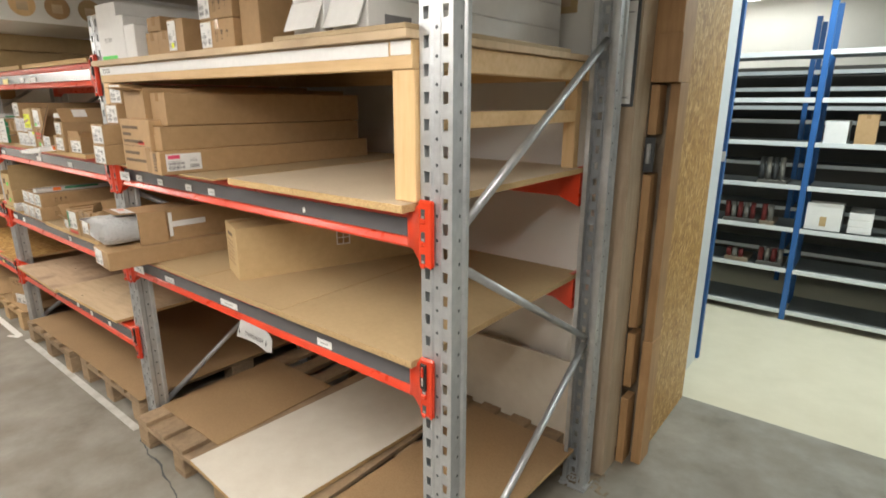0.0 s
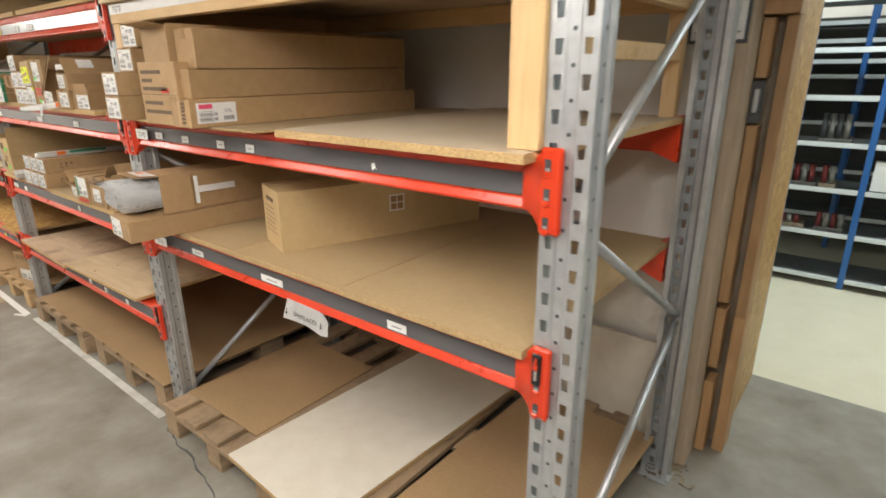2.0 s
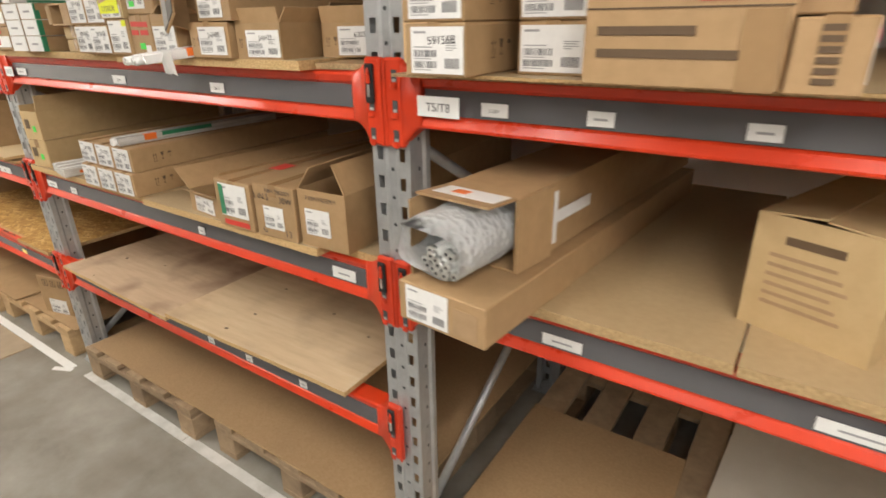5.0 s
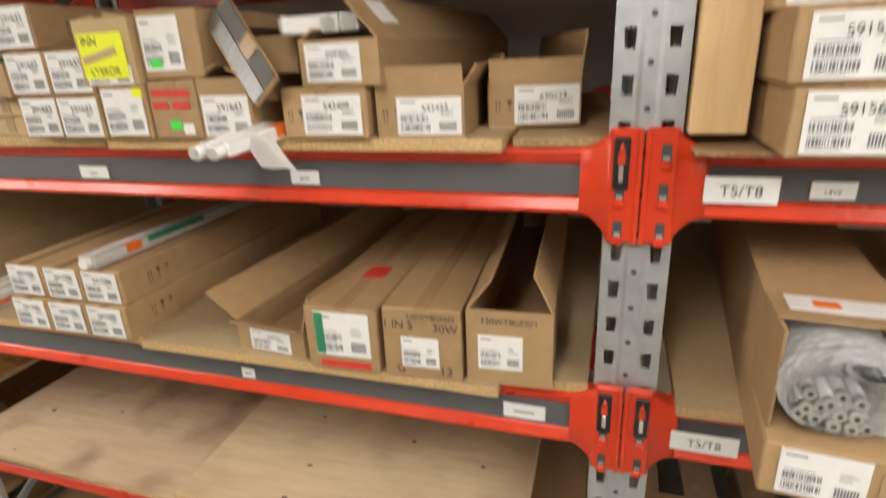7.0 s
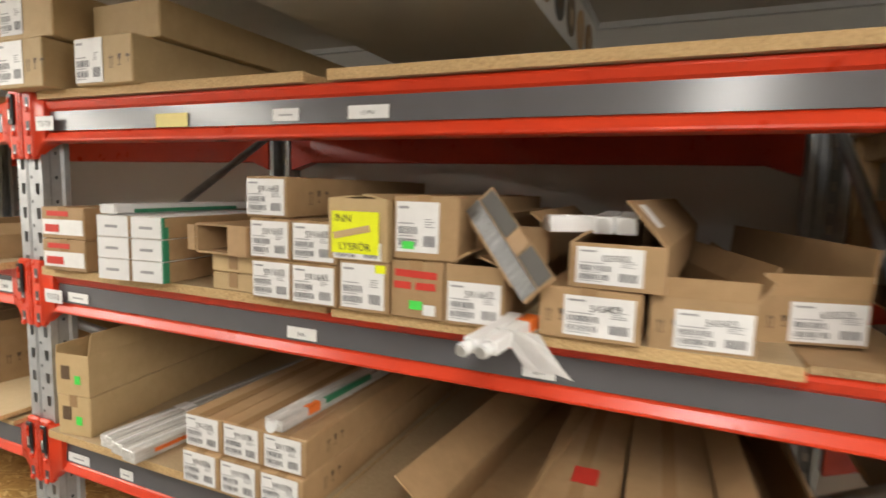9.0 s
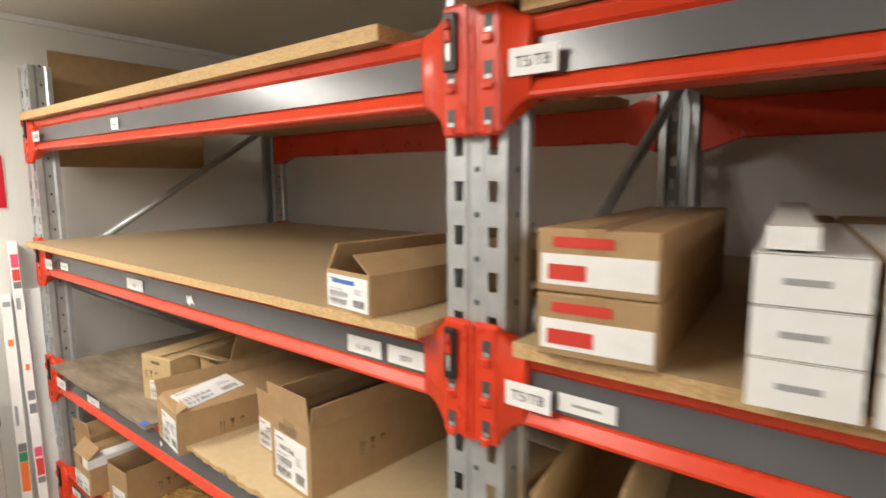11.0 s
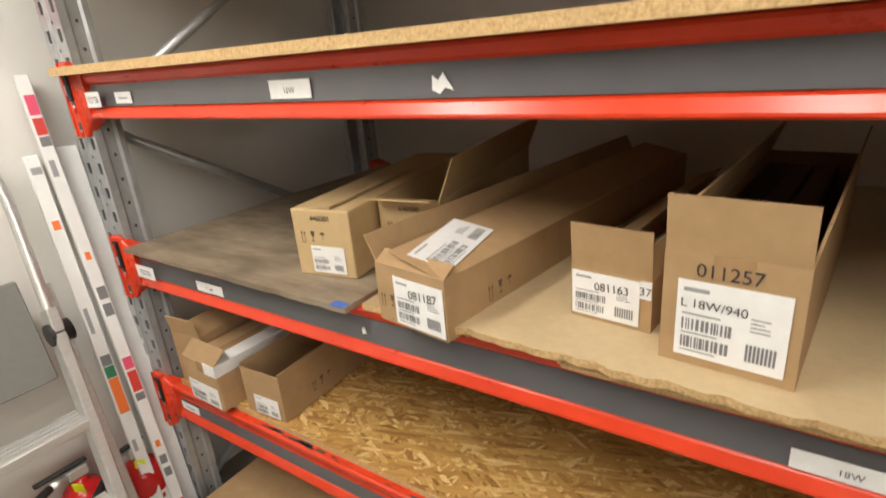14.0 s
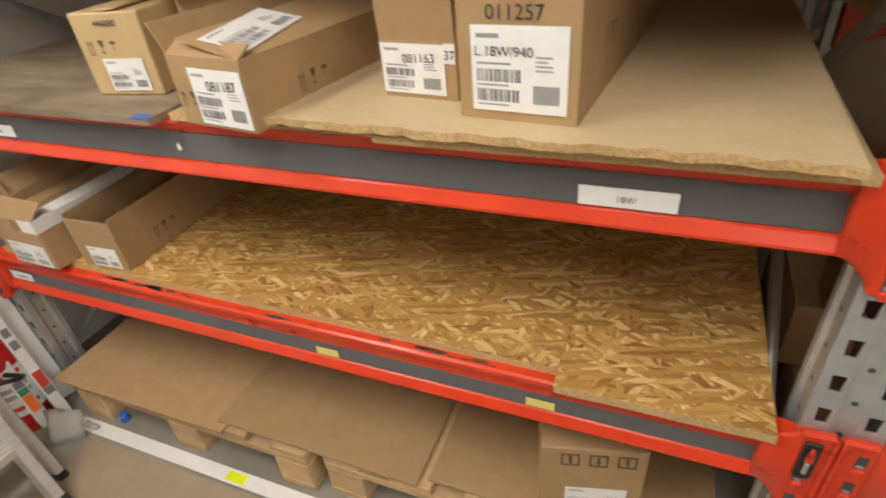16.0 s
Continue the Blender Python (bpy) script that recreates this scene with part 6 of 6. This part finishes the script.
# fire extinguisher behind the ladder
def extinguisher(x, y, yaw, label, tag):
    """A small steel extinguisher with valve, lever, hose, label and tag."""
    ex = thing("fire_extinguisher", label, "fire extinguisher", pose(x, y, 0.0, 0, 0, yaw), "fire extinguishers by the wall")
    bm = bmesh.new()
    prof = [(0.058, 0.0), (0.062, 0.008), (0.062, 0.26), (0.059, 0.285), (0.048, 0.308), (0.03, 0.322), (0.02, 0.326), (0.02, 0.345)]
    rings = [[bm.verts.new((r * math.cos(2 * math.pi * k / 28), r * math.sin(2 * math.pi * k / 28), z)) for k in range(28)] for r, z in prof]
    for r0, r1 in zip(rings, rings[1:]):
        for k in range(28):
            bm.faces.new((r0[k], r0[(k + 1) % 28], r1[(k + 1) % 28], r1[k])).smooth = True
    bm.faces.new(rings[0][::-1])
    bm.faces.new(rings[-1])
    part("cylinder", bm, M["extred"], ex, "glossy red steel cylinder")
    part("valve", box_bm(-0.016, 0.016, -0.026, 0.026, 0.345, 0.378, 0.004), M["tubecap"], ex, "metal valve")
    part("lever", box_bm(-0.009, 0.009, -0.1, 0.03, 0.38, 0.39, 0.003), M["black"], ex, "black lever")
    part("handle", box_bm(-0.009, 0.009, -0.09, 0.0, 0.352, 0.36, 0.003), M["black"], ex, "black carrying handle")
    part("tag", box_bm(-0.014, 0.014, -0.001, 0.0, -0.075, 0.0), M["yellow"], ex, "yellow inspection tag", pose(0.04, -0.02, 0.352, 14, 6, 40))
    part("hose_fitting", rod_bm((0, -0.026, 0.362), (0.015, -0.07, 0.366), 0.012, 12), M["tubecap"], ex, "silver hose fitting")
    part("hose", tube_path([(0.012, -0.065, 0.366), (0.03, -0.11, 0.362), (0.05, -0.17, 0.335), (0.06, -0.215, 0.27), (0.055, -0.225, 0.18), (0.04, -0.19, 0.09), (0.03, -0.13, 0.04)], 0.011), M["black"], ex, "black rubber hose")
    bm = bmesh.new()
    for k in range(9):
        a0, a1 = radians(-75 + 12 * k), radians(-75 + 12 * (k + 1))
        bm.faces.new([bm.verts.new((0.0628 * math.cos(a), 0.0628 * math.sin(a), z)) for a, z in ((a0, 0.07), (a1, 0.07), (a1, 0.23), (a0, 0.23))])
    lab = part("instruction_label", bm, M["white"], ex, "white instruction label")
    for z0, mt in ((0.205, tag), (0.16, "greyink"), (0.135, "greyink"), (0.09, "redink")):
        bm = bmesh.new()
        for k in range(6):
            a0, a1 = radians(-64 + 12 * k), radians(-64 + 12 * (k + 1))
            bm.faces.new([bm.verts.new((0.0633 * math.cos(a), 0.0633 * math.sin(a), z)) for a, z in ((a0, z0), (a1, z0), (a1, z0 + 0.015), (a0, z0 + 0.015))])
        part("print", bm, M[mt], lab)


extinguisher(-5.77, -0.245, 0, "red fire extinguisher with black hose standing behind the ladder", "dgreen")
extinguisher(-5.71, -0.115, 10, "red fire extinguisher standing beside the leaning lamp cartons", "redink")
board("plywood_sheet", -5.85, -5.6, -0.95, -0.32, 0.0, 0.009, M["ply"], CE, "pale plywood offcut lying on the floor by the wall", 0, "", "plywood")
board("cardboard_sheet", -5.46, -4.2, -0.72, -0.107, 0.0, 0.003, M["cardfloor"], M["flute"], "trodden flat cardboard sheet lying on the floor", 0.5, "", "cardboard", rag=0.006)
cap = thing("bottle_cap", "small blue plastic cap lying on the floor by a pallet", "cap", pose(-5.43, -0.03, 0.0, 0, 0, 30))
part("cap", rod_bm((0, 0, 0), (0, 0, 0.026), 0.012, 18), M["blueink"], cap)
part("rim", rod_bm((0, 0, 0), (0, 0, 0.006), 0.0142, 18), M["blueink"], cap)
# pipe bend seen under the lowest beam
pb = thing("metal_duct", "shiny curved metal duct lying behind the post", "duct", pose(0, 0, 0))
part("duct", tube_path([(-5.62, 0.45, 0.05), (-5.6, 0.45, 0.25), (-5.55, 0.4, 0.33), (-5.47, 0.36, 0.36)], 0.05, 16), M["alu"], pb)
# cardboard panel behind the end frame
cp = thing("flattened_carton", "flat brown cardboard panel leaning between post and wall", "cardboard", pose(-5.8, 0.1, 1.66, 0, 3.5, 0))
part("panel", box_bm(-0.004, 0.004, 0.0, 0.58, 0.0, 0.42), M["card"], cp)
part("tape", box_bm(0.0042, 0.0048, 0.05, 0.2, 0.16, 0.2), M["tapeb"], cp, "brown packing tape")

# ---------------------------------------------------------------- timber-framed opening
def slab(name, q, mat, label, category="trim", bevel=0.002):
    return setting(name, box_bm(*q, bevel), mat, label, category)


slab("trim_post_light", (-0.03, 0.078, BACK - 0.05, BACK + 0.1, 0.0, 2.2), M["postwood"], "pale grey-brown timber post at the wall's end")
for bz0, bz1, by in ((0.0, 0.335, 0.0), (0.395, 0.655, 0.006), (0.685, 1.36, 0.0), (1.52, 1.712, 0.004)):
    slab("trim_batten", (0.079, 0.114, BACK + 0.102 + by, 1.33, bz0, bz1), M["pineshade"], "short upright pine batten in the frame")
slab("trim_header", (0.05, 0.178, BACK + 0.102, 1.398, 1.722, 2.2), M["pineshade"], "horizontal pine boards over the frame")
slab("trim_header_board", (0.079, 0.184, BACK + 0.09, BACK + 0.1015, 1.722, 1.9), M["pineshade"], "pine board nailed over the header")
# dark filler standing for the shade between battens and outer stud
slab("trim_gap_board", (0.045, 0.14, 1.345, 1.398, 0.0, 1.72), M["plydark"], "dark filler standing for the shade in the gap between studs")
slab("trim_stud_outer", (0.141, 0.179, 1.285, 1.398, 0.622, 1.72), M["pineshade"], "upright pine stud of the frame")
slab("trim_stud_foot", (0.139, 0.182, 1.28, 1.398, 0.0, 0.62), M["pineshade"], "lower pine stud butted under another")
slab("trim_osb", (0.045, 0.158, 1.4, 2.05, 0.0, 2.75), M["osb"], "strand board lining of the opening")
slab("wall_end_pane", (0.0, 0.083, 2.065, 2.6, 0.0, 2.6), M["shelfwhite"], "pale blue-white painted panel beside the shelving", "panel")
lk = thing("door_latch", "small grey steel latch screwed to the stud", "latch", pose(0.096, BACK + 0.105, 1.44))
part("plate", box_bm(-0.022, 0.022, -0.004, 0, -0.07, 0.07, 0.001), M["dark"], lk)
part("bolt", box_bm(-0.006, 0.01, -0.022, -0.004, -0.035, 0.045, 0.003), M["zinc"], lk)
fr = thing("framed_notice", "framed notice hanging on the timber post", "notice", pose(0.01, BACK - 0.05, 1.63))
part("frame", box_bm(-0.12, 0.06, -0.012, 0, 0, 0.38, 0.002), M["dark"], fr)
part("paper", box_bm(-0.11, 0.05, -0.014, -0.012, 0.01, 0.37), M["white"], fr)
part("print", box_bm(-0.1, 0.04, -0.0148, -0.014, 0.03, 0.035), M["greyink"], fr)
part("print", box_bm(-0.1, 0.04, -0.0148, -0.014, 0.33, 0.335), M["greyink"], fr)

# round pictures on the ceiling beam and the wall
def picture(m, r, mat, square=False):
    ob = thing("wall_picture", "round printed picture in brown tones" if not square else "square printed picture in brown tones", "picture", m, "round pictures under the ceiling")
    bm = bmesh.new()
    if square:
        add_box(bm, -r, r, -0.003, 0, -r, r, 0, 0.002)
    else:
        rod(bm, (0, -0.003, 0), (0, 0, 0), r, 28)
    part("print", bm, mat, ob)
    part("motif", box_bm(-r * 0.45, r * 0.4, -0.0042, -0.0032, -r * 0.5, r * 0.25), M["ply"] if mat is not M["darkgrey"] else M["brownink"], ob)


PM = [M["card"], M["pine"], M["plydark"], M["darkgrey"], M["hard"], M["cardlt"]]
for k in range(16):
    picture(pose(-2.579, 1.0 - 0.15 * k, 2.105, 0, 0, 90), 0.056, PM[k % 6])
for k in range(14):
    picture(pose(-2.4 + 0.165 * k, BACK - 0.001, 2.04), 0.05, PM[(k * 5) % 6], k % 3 == 1)

# ---------------------------------------------------------------- storeroom shelving
SY = 3.75


def blue_rack(y, x0, bays, name_label, levels):
    ob = thing("shelving_unit", name_label, "shelving", pose(0, y, 0), "blue and white storeroom shelving")
    for k in range(bays + 1):
        ux = x0 + 0.98 * k
        for yy in (0.0, 0.44):
            part("upright", box_bm(ux - 0.02, ux + 0.02, yy, yy + 0.03, 0, 2.35, 0.003), M["blue"], ob, "blue steel upright")
    for k in range(bays):
        a, b = x0 + 0.98 * k + 0.021, x0 + 0.98 * (k + 1) - 0.021
        for z in levels:
            # shadow is in the shelf's colour; only the lip keeps the white
            sh = part("shelf", box_bm(a, b, 0.0025, 0.46, z - 0.018, z, 0.001), M["deckshade"], ob, "metal shelf with shadow painted into its grey")
            part("front_lip", box_bm(a, b, -0.004, 0.002, z - 0.022, z + 0.012, 0.001), M["shelfwhite"], sh, "white shelf edge")
    return ob


blue_rack(SY, -0.56, 4, "blue and white metal shelving with scattered stock", (0.07, 0.40, 0.72, 1.04, 1.355, 1.665, 1.985))
r2 = blue_rack(SY + 1.1, -0.75, 4, "blue and white metal shelving, mostly empty", (0.3, 0.7, 1.1, 1.3, 1.48, 1.6, 1.76, 1.9))
sp = thing("shelf_end_post", "blue steel upright at the shelving's end", "post", pose(0.08, 2.64, 0))
part("post", box_bm(-0.018, 0.018, -0.02, 0.02, 0, 2.4, 0.003), M["blue"], sp)
part("clip", box_bm(-0.02, 0.02, -0.024, -0.02, 1.3, 1.36), M["white"], sp, "white clip")
# added dark sheet, stands for the deep shadows at the back of the shelves
bk = setting("wall_shade_back", box_bm(-1.5, 5.0, SY + 1.62, SY + 1.65, 0, 1.97), M["darkgrey"], "dark sheet standing for the shadows behind the shelving", "wall")
rnd = random.Random(11)
for z, items in ((1.04, ((0.1, 0.3, 0.25, "darkgrey"),)), (0.72, ((-0.1, 0.14, 0.2, "darkgrey"), (0.16, 0.26, 0.2, "plydark"))), (0.40, ((-0.05, 0.12, 0.12, "plydark"), (0.18, 0.36, 0.17, "darkgrey")))):
    for x0, x1, h, mt in items:
        n = int((x1 - x0) / 0.045)
        tray = thing("stock_tray", "dark tray of small jars on a metal shelf", "tray", pose(x0, SY + 0.05, z + 0.001), "trays of jars")
        part("tray", box_bm(0, x1 - x0, 0, 0.25, 0, 0.03, 0.002), M[mt], tray)
        for k in range(n):
            part("jar", rod_bm((0.024 + 0.045 * k, 0.03, 0.031), (0.024 + 0.045 * k, 0.03, h * 0.8), 0.019, 10), M["greytray"] if k % 2 else M["jarred"] if z < 0.8 else M["dark"], tray)
carton(0.66, 0.78, SY + 0.04, 1.356, 0.21, 0.3, 0, seed=170, desc="brown carton standing on a storeroom shelf", group="storeroom cartons")
carton(0.48, 0.62, SY + 0.05, 1.356, 0.16, 0.3, 0, "whitebox", tape=False, seed=171, desc="pale carton on a storeroom shelf", group="storeroom cartons")
o = carton(0.46, 0.68, SY + 0.03, 0.735, 0.17, 0.3, 0, "whitebox", tape=False, seed=172, top="open", flaps=(("f", 0.03, 10, 1),), desc="open white carton on a storeroom shelf", group="storeroom cartons")
part("patch", box_bm(-0.02, 0.02, -0.002, -0.001, 0.03, 0.1), M["cardlt"], o)
for k in range(3):
    carton(0.72, 0.86, SY + 0.04, 0.735 + 0.05 * k, 0.048, 0.3, 0, "whitebox", tape=False, seed=173 + k, desc="flat pale carton in a pile", group="storeroom cartons")
# lamps
for lx, ly in ((0.6, 3.1), (2.2, 3.1), (-0.55, 6.9), (2.2, 5.4)):
    lt = thing("ceiling_lamp", "long fluorescent ceiling lamp, lit", "ceiling lamp", pose(lx, ly, 2.9), "storeroom ceiling lamps")
    part("housing", box_bm(-0.72, 0.72, -0.09, 0.09, -0.045, 0.0, 0.004), M["whitebox"], lt)
    part("diffuser", box_bm(-0.7, 0.7, -0.075, 0.075, -0.06, -0.0455), M["glow"], lt, "glowing diffuser")
# aisle fixtures, the added fill lamps by the first bay among them
for lx, ly, ln, watts in LAMPS:
    hl = ln / 2
    lt = thing("ceiling_lamp", "long fluorescent ceiling lamp, lit", "ceiling lamp", pose(lx, ly, TOP), "aisle ceiling lamps")
    part("housing", box_bm(-0.08, 0.08, -hl - 0.02, hl + 0.02, -0.03, 0.0, 0.004), M["whitebox"], lt)
    part("diffuser", box_bm(-0.06, 0.06, -hl, hl, -0.1, -0.0305, 0.006), M["glow"], lt, "glowing diffuser")
